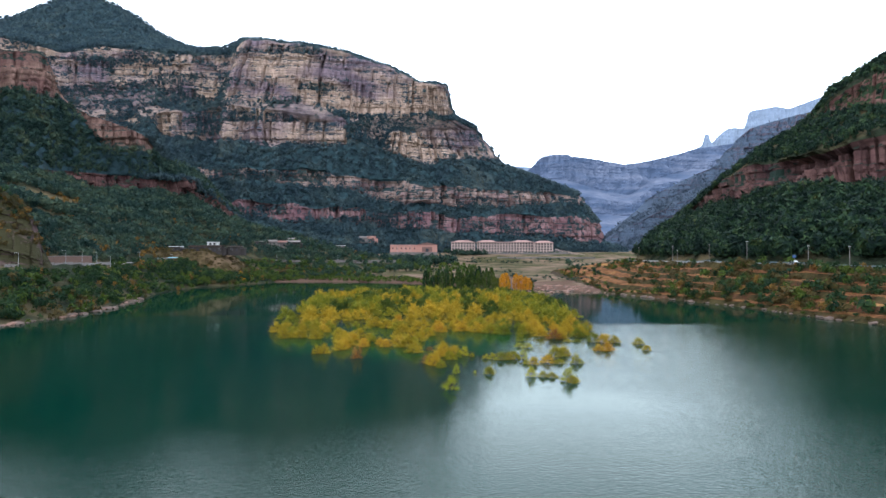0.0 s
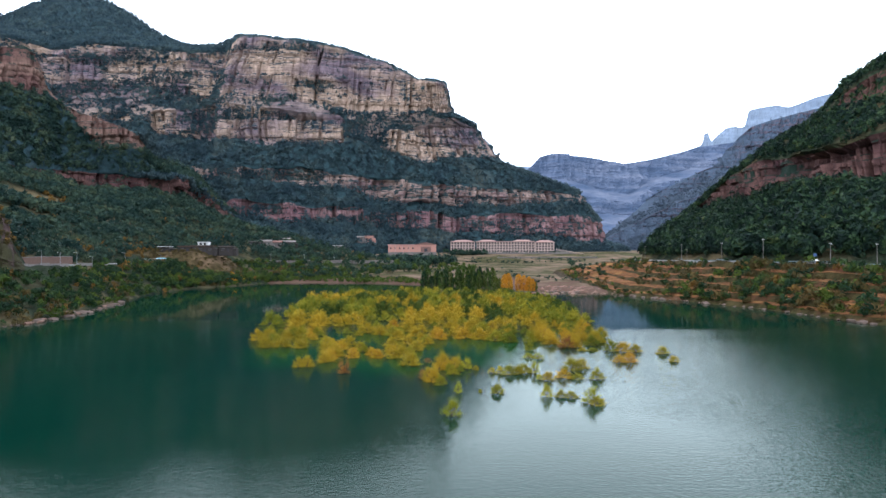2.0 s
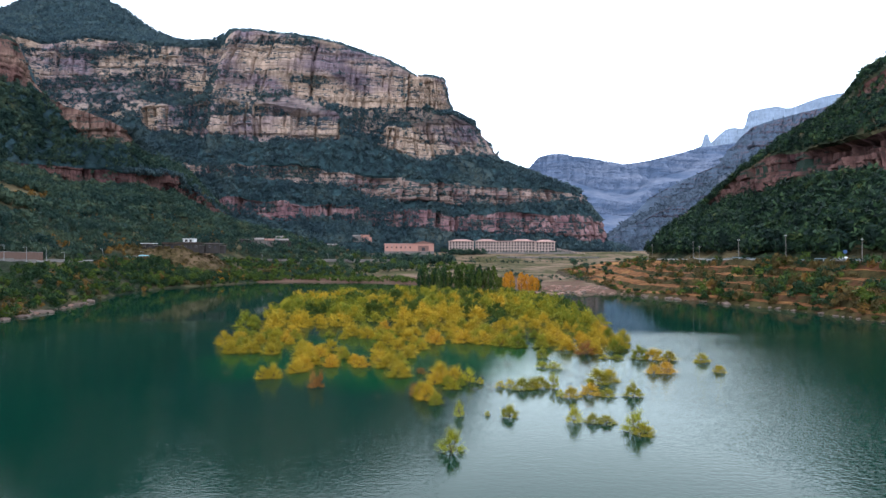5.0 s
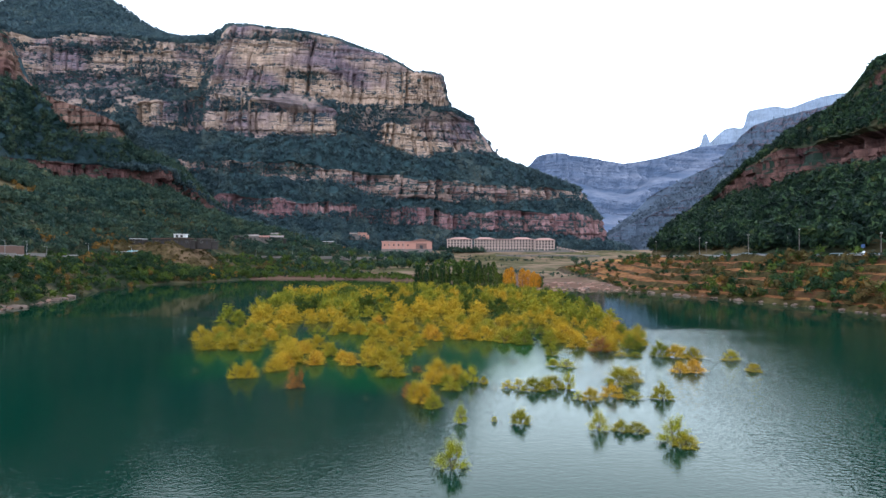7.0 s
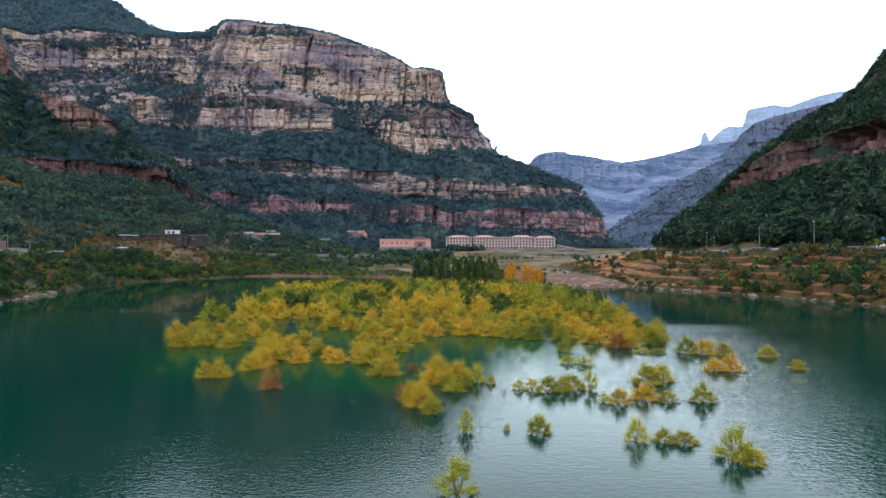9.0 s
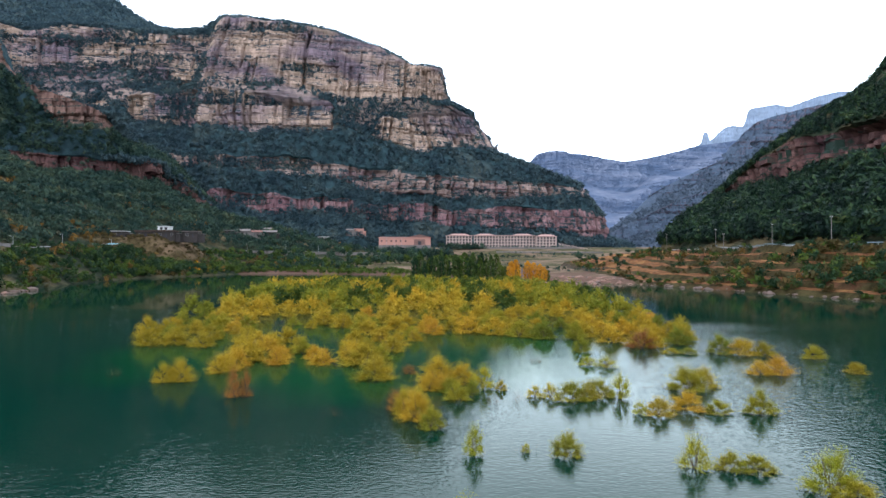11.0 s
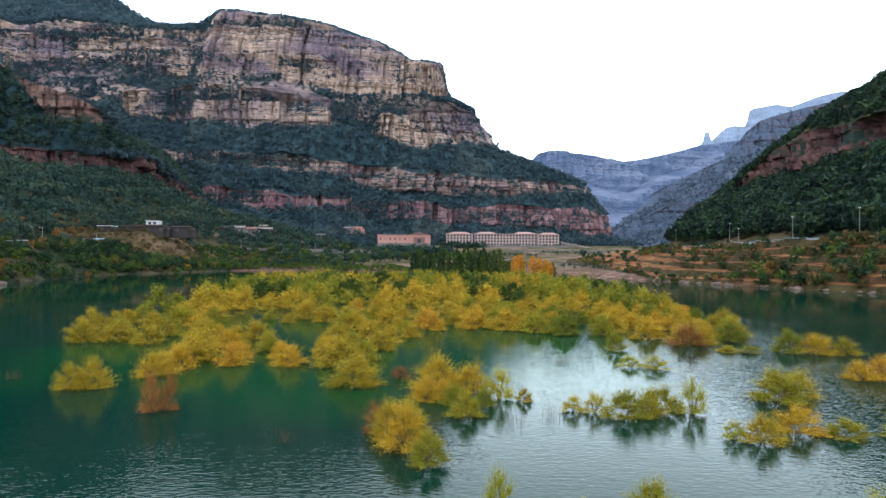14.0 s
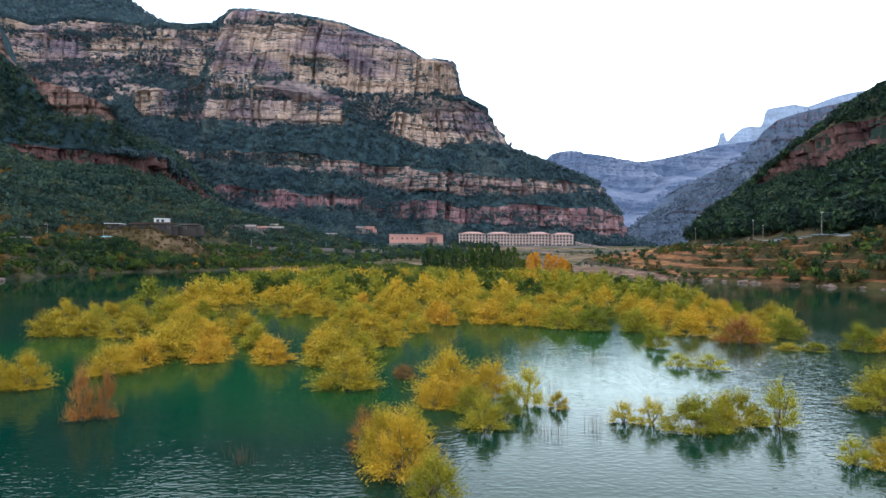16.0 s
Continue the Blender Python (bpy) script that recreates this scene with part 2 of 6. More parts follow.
SCRUB_NEAR = turf("overgrown_slope", (0.010, 0.018, 0.012), (0.036, 0.044, 0.024), (0.10, 0.078, 0.042), 0.025, 0.5, 0.54)
TERRACE = turf("dry_grass_terrace", (0.085, 0.035, 0.017), (0.22, 0.096, 0.038), (0.29, 0.155, 0.055), 0.06, 0.6, 0.62)
BANK = turf("weedy_bank", (0.02, 0.026, 0.010), (0.075, 0.05, 0.022), (0.12, 0.05, 0.03), 0.06, 0.7, 0.6)
VALLEY = turf("valley_meadow", (0.026, 0.034, 0.013), (0.095, 0.082, 0.036), (0.17, 0.115, 0.08), 0.03, 0.35, 0.53, beach=(0.125, 0.073, 0.052))
LAKEBED = turf("silt", (0.05, 0.04, 0.028), (0.10, 0.075, 0.05), (0.08, 0.065, 0.045))
WATER = lake_water()
ASPHALT = plain("asphalt", (0.16, 0.155, 0.15), 0.9, 0.2, 0.4)
# far leaves lifted and blued, as haze would show them
LEAF_FAR = leaves("hazed_far_foliage", [(0.1, (0.015, 0.034, 0.046)), (0.45, (0.033, 0.060, 0.073)), (0.75, (0.061, 0.092, 0.092)), (1.0, (0.12, 0.116, 0.084))], 0.035, grain=0.18)
# gorge leaves are blued and lifted to carry the haze of the gorge
LEAF_GORGE = leaves("hazed_gorge_foliage", [(0.0, (0.042, 0.062, 0.092)), (0.6, (0.064, 0.088, 0.118)), (1.0, (0.10, 0.112, 0.125))], 0.02, grain=0.2)
LEAF_MID = leaves("hillside_foliage", [(0.12, (0.004, 0.015, 0.014)), (0.4, (0.016, 0.038, 0.031)), (0.68, (0.044, 0.070, 0.043)), (1.0, (0.125, 0.100, 0.046))], 0.05, grain=0.18)
LEAF_GREEN = leaves("green_foliage", [(0.0, (0.004, 0.013, 0.009)), (0.5, (0.014, 0.036, 0.014)), (0.8, (0.040, 0.072, 0.016)), (1.0, (0.105, 0.095, 0.02))], 0.12, grain=0.28)
LEAF_DARK = leaves("dark_hill_foliage", [(0.15, (0.002, 0.007, 0.008)), (0.45, (0.009, 0.023, 0.016)), (0.7, (0.032, 0.064, 0.026)), (1.0, (0.105, 0.10, 0.026))], 0.13, grain=0.25)
GOLD_TONES = [(0.0, (0.14, 0.125, 0.012)), (0.35, (0.29, 0.21, 0.016)), (0.7, (0.41, 0.255, 0.020)), (1.0, (0.43, 0.205, 0.022))]
OLIVE_TONES = [(0.0, (0.06, 0.085, 0.010)), (0.4, (0.15, 0.155, 0.014)), (0.75, (0.28, 0.225, 0.018)), (1.0, (0.38, 0.25, 0.02))]
LIME_TONES = [(0.0, (0.12, 0.15, 0.012)), (0.35, (0.22, 0.23, 0.018)), (0.75, (0.31, 0.275, 0.02)), (1.0, (0.37, 0.27, 0.022))]
LEAF_GOLD = leaves("golden_willow_leaf", GOLD_TONES, 0.09, 0.14, per_thing=True, grain=0.22)
LEAF_GOLD_FAR = leaves("golden_thicket_leaf", GOLD_TONES, 0.12, 0.14, grain=0.22)
LEAF_OLIVE = leaves("yellow_green_willow_leaf", OLIVE_TONES, 0.09, 0.14, per_thing=True, grain=0.22)
LEAF_OLIVE_FAR = leaves("yellow_green_thicket_leaf", OLIVE_TONES, 0.12, 0.14, grain=0.22)
LEAF_PALE = leaves("pale_willow_leaf", LIME_TONES, 0.06, 0.25, per_thing=True, grain=0.22)
LEAF_RUST = leaves("rusty_willow_leaf", [(0.0, (0.14, 0.065, 0.02)), (0.5, (0.26, 0.11, 0.03)), (1.0, (0.36, 0.16, 0.035))], 0.06, 0.3, per_thing=True)
LEAF_ORANGE = leaves("orange_autumn_leaf", [(0.0, (0.28, 0.11, 0.010)), (0.6, (0.46, 0.19, 0.012)), (1.0, (0.5, 0.26, 0.02))], 0.1, 0.3)
LEAF_OCHRE = leaves("ochre_brush_leaf", [(0.0, (0.075, 0.048, 0.014)), (0.6, (0.15, 0.082, 0.020)), (1.0, (0.23, 0.125, 0.028))], 0.1)
LEAF_BRUSH = leaves("brown_brush", [(0.0, (0.028, 0.030, 0.010)), (0.5, (0.062, 0.048, 0.016)), (1.0, (0.11, 0.068, 0.022))], 0.1)
LEAF_LIME = leaves("yellow_green_foliage", [(0.0, (0.018, 0.036, 0.008)), (0.5, (0.045, 0.075, 0.012)), (1.0, (0.10, 0.11, 0.018))], 0.1)
BARK = plain("bark", (0.10, 0.075, 0.05), 0.9, 0.4, 3.0)


# ---- numbers for natural forms ----
rng = np.random.default_rng(7)
TABLE = rng.permutation(256)
VALUES = rng.uniform(-1, 1, 256)


def hashed(*k):
    h = np.zeros(np.broadcast(*k).shape, int)
    for v in k:
        h = TABLE[(h + np.asarray(v).astype(int)) & 255]
    return VALUES[h]


def vnoise(x, y, z):
    x, y, z = np.broadcast_arrays(x, y, z)
    i, j, k = np.floor(x), np.floor(y), np.floor(z)
    fx, fy, fz = [(f * f * (3 - 2 * f)) for f in (x - i, y - j, z - k)]
    out = 0
    for a in (0, 1):
        for b in (0, 1):
            for c in (0, 1):
                out = out + hashed(i + a, j + b, k + c) * (fx if a else 1 - fx) * (fy if b else 1 - fy) * (fz if c else 1 - fz)
    return out


def fbm(x, y, z, octaves=4):
    out, amp = 0, 1.0
    for o in range(octaves):
        out = out + amp * vnoise(x * 2 ** o + 17 * o, y * 2 ** o, z * 2 ** o)
        amp *= 0.5
    return out


def fast_mesh(name, verts, quads, mats, index=None, smooth=False):
    me = bpy.data.meshes.new(name)
    verts, quads = np.asarray(verts, np.float32), np.asarray(quads, np.int32)
    w = quads.shape[1]
    me.vertices.add(len(verts))
    me.vertices.foreach_set("co", verts.ravel())
    me.loops.add(quads.size)
    me.loops.foreach_set("vertex_index", quads.ravel())
    me.polygons.add(len(quads))
    me.polygons.foreach_set("loop_start", np.arange(0, quads.size, w, dtype=np.int32))
    for m in mats:
        me.materials.append(m)
    if index is not None:
        me.polygons.foreach_set("material_index", np.asarray(index, np.int32))
    me.polygons.foreach_set("use_smooth", np.full(len(quads), smooth))
    me.update(calc_edges=True)
    me.validate()
    return me


def grid_quads(rows, cols):
    a = (np.arange(rows - 1)[:, None] * cols + np.arange(cols - 1)[None, :]).ravel()
    return np.stack([a, a + 1, a + cols + 1, a + cols], 1)


def spline(points, knots, at):
    """Smooth curve through a few guiding points."""
    p = np.asarray(points, float)
    p = np.vstack([2 * p[0] - p[1], p, 2 * p[-1] - p[-2]])
    f = np.interp(at, knots, np.arange(len(points)))
    i = np.minimum(f.astype(int), len(points) - 2)
    u = (f - i)[:, None]
    a, b, c, d = p[i], p[i + 1], p[i + 2], p[i + 3]
    cr = 0.5 * (2 * b + (c - a) * u + (2 * a - 5 * b + 4 * c - d) * u * u + (3 * b - a - 3 * c + d) * u ** 3)
    return 0.5 * cr + 0.5 * (b * (1 - u) + c * u)


def cliff_relief(s, z, size=1.0, seed=0, columns=1.0, bedding=1.0):
    """How far bedded, jointed rock stands out (metres) along the face s and up z."""
    zw = z + 3 * vnoise(s * 0.012, z * 0.0, seed) + 1.2 * vnoise(s * 0.06, z * 0.05, seed + 3)
    sw = s + 1.6 * vnoise(z * 0.04, s * 0.01, seed + 9)
    out = 0
    for h, amp in ((19.0, 3.6), (7.0, 2.0), (2.9, 1.0)):
        out = out + amp * bedding * hashed(np.floor(zw / h) + seed, h)
    for w, amp, depth, wide in ((58.0, 7.0, 10.0, 2.4), (21.0, 4.5, 6.5, 1.5), (8.0, 1.7, 2.0, 0.8)):
        k = np.floor(sw / w)
        lay = np.floor(zw / (w * 0.8))
        out = out + amp * columns * 0.5 * (hashed(k, lay, seed) + hashed(k, seed))
        crack = (k + 0.5 + 0.3 * hashed(k, seed + 5)) * w
        on = np.clip(hashed(k, lay, seed + 2) + 0.6, 0, 1)
        out = out - depth * columns * on * np.exp(-((sw - crack) / wide) ** 2)
    fold = np.abs(vnoise(s / 70, z / 200, seed + 21.5))
    return out * size + 16 * fold * size - 6 * size


def loft(name, rails, strips, nu, gully=6.0, relief=1.0, seed=0, centre=(0, 150), ragged=(), weight=None, columns=1.0):
    """Land drawn between guiding lines from the top down; strips name what lies between two lines: (rows, is cliff, material)."""
    rails = [np.asarray(r, float) for r in rails]
    steps = np.mean([np.linalg.norm(np.diff(r[:, :2], axis=0), axis=1) for r in rails], axis=0)
    knots = np.concatenate([[0], np.cumsum(steps)])
    dense = np.concatenate([[0], np.cumsum(steps * (1.0 if weight is None else np.asarray(weight)))])
    at = np.interp(np.linspace(0, dense[-1], nu), dense, knots)
    lines = [spline(r, knots, at) for r in rails]
    for k, amount in enumerate(ragged):
        gap = np.clip((lines[k - 1][:, 2] - lines[k][:, 2]) / 14, 0, 1) if k else 1.0
        lines[k][:, 2] += gap * amount * (vnoise(at / 48, 7.7 * k, seed) + 0.6 * vnoise(at / 17, 3.1 * k, seed + 4))
    rows, hard, index, mats, joints = [], [], [], [], []
    for k, (nv, cliff, material, *more) in enumerate(strips):
        if material not in mats:
            mats.append(material)
        last = k == len(strips) - 1
        for v in np.linspace(0, 1, nv + 1)[: nv + (1 if last else 0)]:
            edge = min(1.0, 6 * min(v, 1 - v) + 0.35)
            rows.append(lines[k] * (1 - v) + lines[k + 1] * v)
            hard.append(cliff * edge * np.clip((lines[k][:, 2] - lines[k + 1][:, 2]) / 24, 0.03, 1.0))
            joints.append(more if more else (columns, 1.0))
        index += [mats.index(material)] * nv
    g = np.array(rows)
    hard = np.array(hard)
    mid = g.mean(0)
    tx = np.gradient(np.convolve(np.pad(mid[:, 0], 12, "edge"), np.ones(25) / 25, "valid"))
    ty = np.gradient(np.convolve(np.pad(mid[:, 1], 12, "edge"), np.ones(25) / 25, "valid"))
    n = np.stack([ty, -tx], 1)
    n /= np.linalg.norm(n, axis=1)[:, None] + 1e-9
    side = np.sign(np.sum(n * (np.array(centre)[None] - mid[:, :2]), axis=1).sum())
    n *= side
    x, y, z = g[..., 0], g[..., 1], g[..., 2]
    lift = np.clip(z / 25, 0, 1)
    big = gully * fbm(x / 90, y / 90, z / 300 + seed, 3) * lift
    fine = 1.6 * fbm(x / 14, y / 14, z / 14 + seed, 3) * np.clip(z / 6, 0, 1)
    s = np.broadcast_to(at[None], x.shape)
    push = big + hard * relief * cliff_relief(s, z, 1.0, seed, np.array(joints)[:, :1], np.array(joints)[:, 1:]) + (1 - hard) * fine
    g = g.copy()
    g[..., 0] += n[None, :, 0] * push
    g[..., 1] += n[None, :, 1] * push
    g[..., 2] += (1 - hard) * fine * 0.5
    quads = grid_quads(len(g), nu)
    if side > 0:
        quads = quads[:, ::-1]
    me = fast_mesh(name, g.reshape(-1, 3), quads, mats, np.repeat(index, nu - 1))
    ob = new(name, me)
    return ob, g, hard.max(axis=1)


def slots(g, soft, count, keep=None, steep=0.0):
    """Random places on a lofted land, on its soft rows, spread by area; steep: share allowed on the cliffs."""
    a, b, c = g[:-1, :-1], g[1:, :-1], g[:-1, 1:]
    nrm = np.cross(b - a, c - a)
    area = np.linalg.norm(nrm, axis=2)
    up = np.abs(nrm[..., 2]) / (area + 1e-9)
    w = area * np.where(soft[:-1, None] < 0.2, 1.0, steep * (up > 0.5))
    w = w * (np.abs(a[..., 0]) < 0.74 * a[..., 1] + 25)
    if keep is not None:
        w = w * keep(a)
    w = w.ravel() / w.sum()
    pick = rng.choice(w.size, count, p=w)
    i, j = np.unravel_index(pick, area.shape)
    u, v = rng.random((2, count, 1))
    return g[i, j] + u * (g[i, j + 1] - g[i, j]) + v * (g[i + 1, j] - g[i, j])


def crown_quads(count, size, lobes=5, seed=0, tall=1.0, wide=1.0, flat=0.0):
    """Leaf sprays round a few lobes of a crown one metre high and wide; returns corner offsets (count, 4, 3)."""
    r = np.random.default_rng(seed)
    lob = r.normal(0, 1, (lobes, 3))
    lob = lob / np.linalg.norm(lob, axis=1)[:, None] * r.uniform(0.05, 0.27, (lobes, 1))
    lob[:, 2] = lob[:, 2] * 0.8 + 0.52
    rad = r.uniform(0.20, 0.34, lobes)
    k = r.integers(0, lobes, count)
    d = r.normal(0, 1, (count, 3))
    d[:, 2] += 0.25
    d /= np.linalg.norm(d, axis=1)[:, None]
    p = lob[k] + d * (rad[k] * r.uniform(0.55, 1.12, count))[:, None]
    p[:, 2] = np.maximum(p[:, 2], 0.02)
    p *= (wide, wide, tall)
    nrm = d + r.normal(0, 0.55, (count, 3))
    nrm /= np.linalg.norm(nrm, axis=1)[:, None]
    t = np.cross(nrm, r.normal(0, 1, (count, 3)))
    t /= np.linalg.norm(t, axis=1)[:, None]
    b = np.cross(nrm, t)
    a = size * r.uniform(0.6, 1.3, (count, 1))
    c = a * r.uniform(0.45, 0.8, (count, 1))
    return np.stack([p - t * a, p - b * c, p + t * a, p + b * c], 1)


def woods(name, places, heights, material, count, size, label, category="trees", tall=1.0, wide=0.9, variants=7):
    """Far trees past counting: one object, each tree a crown of leaf sprays."""
    kinds = [crown_quads(count, size * 1.28, 5, 100 + v, tall, wide)[:, :3] for v in range(variants)]
    blocks = []
    kind = rng.integers(0, variants, len(places))
    turn = rng.uniform(0, 6.28, len(places))
    for v in range(variants):
        sel = np.where(kind == v)[0]
        c, s = np.cos(turn[sel])[:, None, None], np.sin(turn[sel])[:, None, None]
        q = kinds[v][None]
        h = heights[sel][:, None, None]
        pos = np.stack([(q[..., 0] * c - q[..., 1] * s) * h, (q[..., 0] * s + q[..., 1] * c) * h, q[..., 2] * h - 0.06 * h], -1)
        blocks.append((pos + places[sel][:, None, None, :]).reshape(-1, 3))
    verts = np.concatenate(blocks)
    me = fast_mesh(name, verts, np.arange(len(verts)).reshape(-1, 3), [material])
    return tagged(new(name, me), label, category, kind="stuff")


# ---- ground, lake ----
def slab(name, x0, y0, x1, y1, z, material):
    me = fast_mesh(name, [(x0, y0, z), (x1, y0, z), (x1, y1, z), (x0, y1, z)], [(0, 1, 2, 3)], [material])
    return new(name, me)


tagged(slab("ground", -4500, -4500, 4500, 4500, -6, LAKEBED), "silty ground under the lake and the valley", "ground", kind="structure")
tagged(slab("water", -420, -700, 420, 620, 0, WATER), "rippled dark green lake water mirroring a white sky", "lake", kind="structure")

# ---- the great cliff massif ----
m_back = [(-1028, 1300, 472), (-841, 1300, 461), (-742, 1300, 450), (-643, 1300, 450), (-532, 1300, 422), (-400, 1200, 388), (-312, 1060, 365), (-237, 1060, 358), (-167, 1070, 349), (-87, 1090, 329), (-37, 1110, 307), (6, 1180, 318), (23, 1300, 285), (78, 1400, 246)]
m_top1 = [(-798, 1010, 354), (-656, 1015, 347), (-596, 1045, 337), (-525, 1062, 350), (-438, 1070, 341), (-344, 1082, 343), (-296, 1000, 342), (-223, 1000, 335), (-158, 1015, 330), (-82, 1035, 310), (-35, 1048, 288), (2, 1060, 287), (17, 1180, 260), (75, 1350, 240)]
m_bot1 = [(-782, 990, 259), (-643, 995, 260), (-587, 1030, 259), (-516, 1045, 272), (-432, 1055, 275), (-358, 1062, 259), (-323, 985, 246), (-237, 985, 241), (-164, 1000, 235), (-90, 1020, 225), (-39, 1038, 237), (16, 1050, 230), (28, 1170, 246), (80, 1340, 227)]
m_top2 = [(-758, 960, 232), (-623, 965, 233), (-570, 1000, 228), (-446, 1010, 226), (-428, 1015, 235), (-359, 1000, 235), (-318, 978, 239), (-235, 978, 231), (-147, 990, 220), (-114, 1008, 191), (-81, 1025, 213), (46, 1075, 219), (62, 1150, 225), (88, 1330, 217)]
m_bot2 = [(-750, 950, 209), (-617, 955, 210), (-564, 990, 219), (-438, 1000, 215), (-423, 1008, 194), (-356, 992, 188), (-315, 970, 182), (-232, 968, 176), (-149, 980, 172), (-113, 998, 183), (-86, 1015, 168), (74, 1070, 165), (85, 1140, 173), (107, 1320, 188)]
m_top3 = [(-695, 880, 140), (-575, 890, 141), (-513, 900, 139), (-449, 910, 139), (-386, 915, 139), (-331, 925, 140), (-280, 935, 139), (-212, 950, 139), (-151, 970, 135), (-70, 990, 129), (14, 1015, 125), (214, 1095, 118), (233, 1160, 121), (237, 1300, 131)]
m_bot3 = [(-691, 875, 123), (-571, 885, 124), (-510, 895, 122), (-447, 905, 122), (-384, 910, 119), (-330, 920, 119), (-278, 930, 121), (-211, 945, 116), (-150, 963, 112), (-70, 982, 99), (14, 1008, 96), (225, 1090, 96), (245, 1150, 96), (248, 1300, 106)]
m_top4 = [(-671, 850, 96), (-555, 860, 97), (-495, 870, 96), (-434, 880, 93), (-373, 885, 91), (-321, 895, 90), (-271, 905, 91), (-191, 925, 88), (-131, 945, 88), (-69, 968, 83), (13, 995, 79), (241, 1082, 76), (264, 1140, 77), (270, 1300, 84)]
m_bot4 = [(-667, 845, 83), (-552, 855, 84), (-492, 865, 82), (-432, 875, 80), (-371, 880, 76), (-319, 890, 75), (-269, 900, 72), (-189, 918, 66), (-130, 938, 59), (-68, 960, 61), (13, 988, 55), (251, 1075, 38), (273, 1130, 38), (281, 1300, 43)]
m_foot = [(-552, 700, 32), (-452, 700, 29), (-398, 700, 28), (-355, 720, 28), (-312, 740, 27), (-276, 770, 27), (-242, 810, 27), (-175, 850, 28), (-122, 880, 30), (-66, 925, 32), (13, 970, 32), (269, 1040, 22), (303, 1100, 24), (325, 1300, 32)]
m_base = [(x, y + 5, -6) for x, y, z in m_foot]
# the second cliff breaks off in a wooded gully
WHERE = [0, 1, 2, 3, 4, 5, 6, 7, 8, 8.3, 9, 9.85, 10, 11, 12, 13]
m_back, m_top1, m_bot1, m_top2, m_bot2, m_top3, m_bot3, m_top4, m_bot4, m_foot, m_base = [
    [tuple(np.interp(w, range(14), [q[c] for q in rail]) for c in range(3)) for w in WHERE] for rail in (m_back, m_top1, m_bot1, m_top2, m_bot2, m_top3, m_bot3, m_top4, m_bot4, m_foot, m_base)]
for k, z in ((9, 192), (10, 187), (11, 188)):
    m_top2[k], m_bot2[k] = (m_top2[k][0], m_top2[k][1], z + 3), (m_bot2[k][0], m_bot2[k][1], z - 3)
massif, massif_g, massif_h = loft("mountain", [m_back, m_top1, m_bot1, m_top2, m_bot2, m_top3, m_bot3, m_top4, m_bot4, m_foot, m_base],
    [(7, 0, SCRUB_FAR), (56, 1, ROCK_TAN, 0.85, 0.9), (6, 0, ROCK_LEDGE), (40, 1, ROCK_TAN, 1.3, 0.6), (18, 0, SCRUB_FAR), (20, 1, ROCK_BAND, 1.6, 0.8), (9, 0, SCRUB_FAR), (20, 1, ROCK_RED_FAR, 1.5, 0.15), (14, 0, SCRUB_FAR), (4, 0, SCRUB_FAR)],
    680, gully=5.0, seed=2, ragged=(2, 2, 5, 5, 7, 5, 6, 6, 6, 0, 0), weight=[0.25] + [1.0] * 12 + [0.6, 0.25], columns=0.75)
tagged(massif, "banded tan and red cliff mountain with wooded ledges", "mountain", kind="structure")

# rounded wooded summit behind the cliffs
d_rails = [[(-1072, 1500, 541), (-964, 1500, 554), (-917, 1500, 577), (-831, 1500, 603), (-748, 1500, 587), (-684, 1500, 552), (-634, 1500, 516), (-551, 1500, 478)],
    [(-1014, 1420, 504), (-900, 1400, 507), (-844, 1380, 516), (-759, 1370, 533), (-688, 1380, 525), (-639, 1400, 502), (-600, 1420, 480), (-529, 1440, 455)],
    [(-857, 1200, 407), (-734, 1150, 386), (-672, 1120, 371), (-610, 1110, 364), (-558, 1110, 364), (-511, 1110, 357), (-468, 1120, 352), (-419, 1140, 351)]]
dome, dome_g, dome_h = loft("summit", d_rails, [(10, 0, SCRUB_FAR), (24, 0, SCRUB_FAR)], 160, gully=6, seed=4)
tagged(dome, "rounded dark wooded summit above the cliffs", "mountain", kind="structure")

# ---- the hillside along the west shore ----
w_back = [(-900, -400, 120), (-760, 250, 180)] + [(-585, 800, 264), (-517, 800, 258), (-473, 800, 244), (-453, 800, 197), (-395, 800, 173), (-349, 800, 159), (-348, 850, 134), (-356, 960, 133), (-304, 990, 69)]
w_top = [(-800, -400, 160), (-640, 250, 240)] + [(-468, 640, 222), (-427, 660, 224), (-399, 670, 220), (-393, 692, 180), (-346, 688, 157), (-307, 695, 145), (-312, 740, 126), (-334, 900, 130), (-295, 960, 74)]
w_bot = [(-780, -400, 110), (-620, 250, 170)] + [(-462, 632, 176), (-421, 652, 178), (-394, 664, 177), (-392, 690, 179), (-339, 678, 127), (-304, 688, 123), (-312, 738, 125), (-333, 898, 129), (-295, 958, 73)]
w_rtop = [(-600, -400, 90), (-480, 220, 100)] + [(-409, 560, 92), (-381, 590, 96), (-375, 640, 101), (-366, 662, 103), (-338, 684, 103), (-306, 694, 100), (-288, 720, 101), (-284, 760, 103), (-269, 900, 63)]
w_rbot = [(-590, -400, 80), (-472, 220, 90)] + [(-406, 556, 89), (-378, 586, 92), (-373, 636, 92), (-362, 656, 90), (-335, 678, 85), (-303, 688, 78), (-286, 714, 77), (-282, 754, 78), (-266, 890, 58)]
w_mid = [(-420, -400, 50), (-300, 150, 50)] + [(-241, 330, 42), (-258, 400, 45), (-264, 450, 45), (-262, 490, 45), (-252, 530, 45), (-238, 570, 45), (-222, 620, 43), (-209, 700, 42), (-157, 760, 37)]
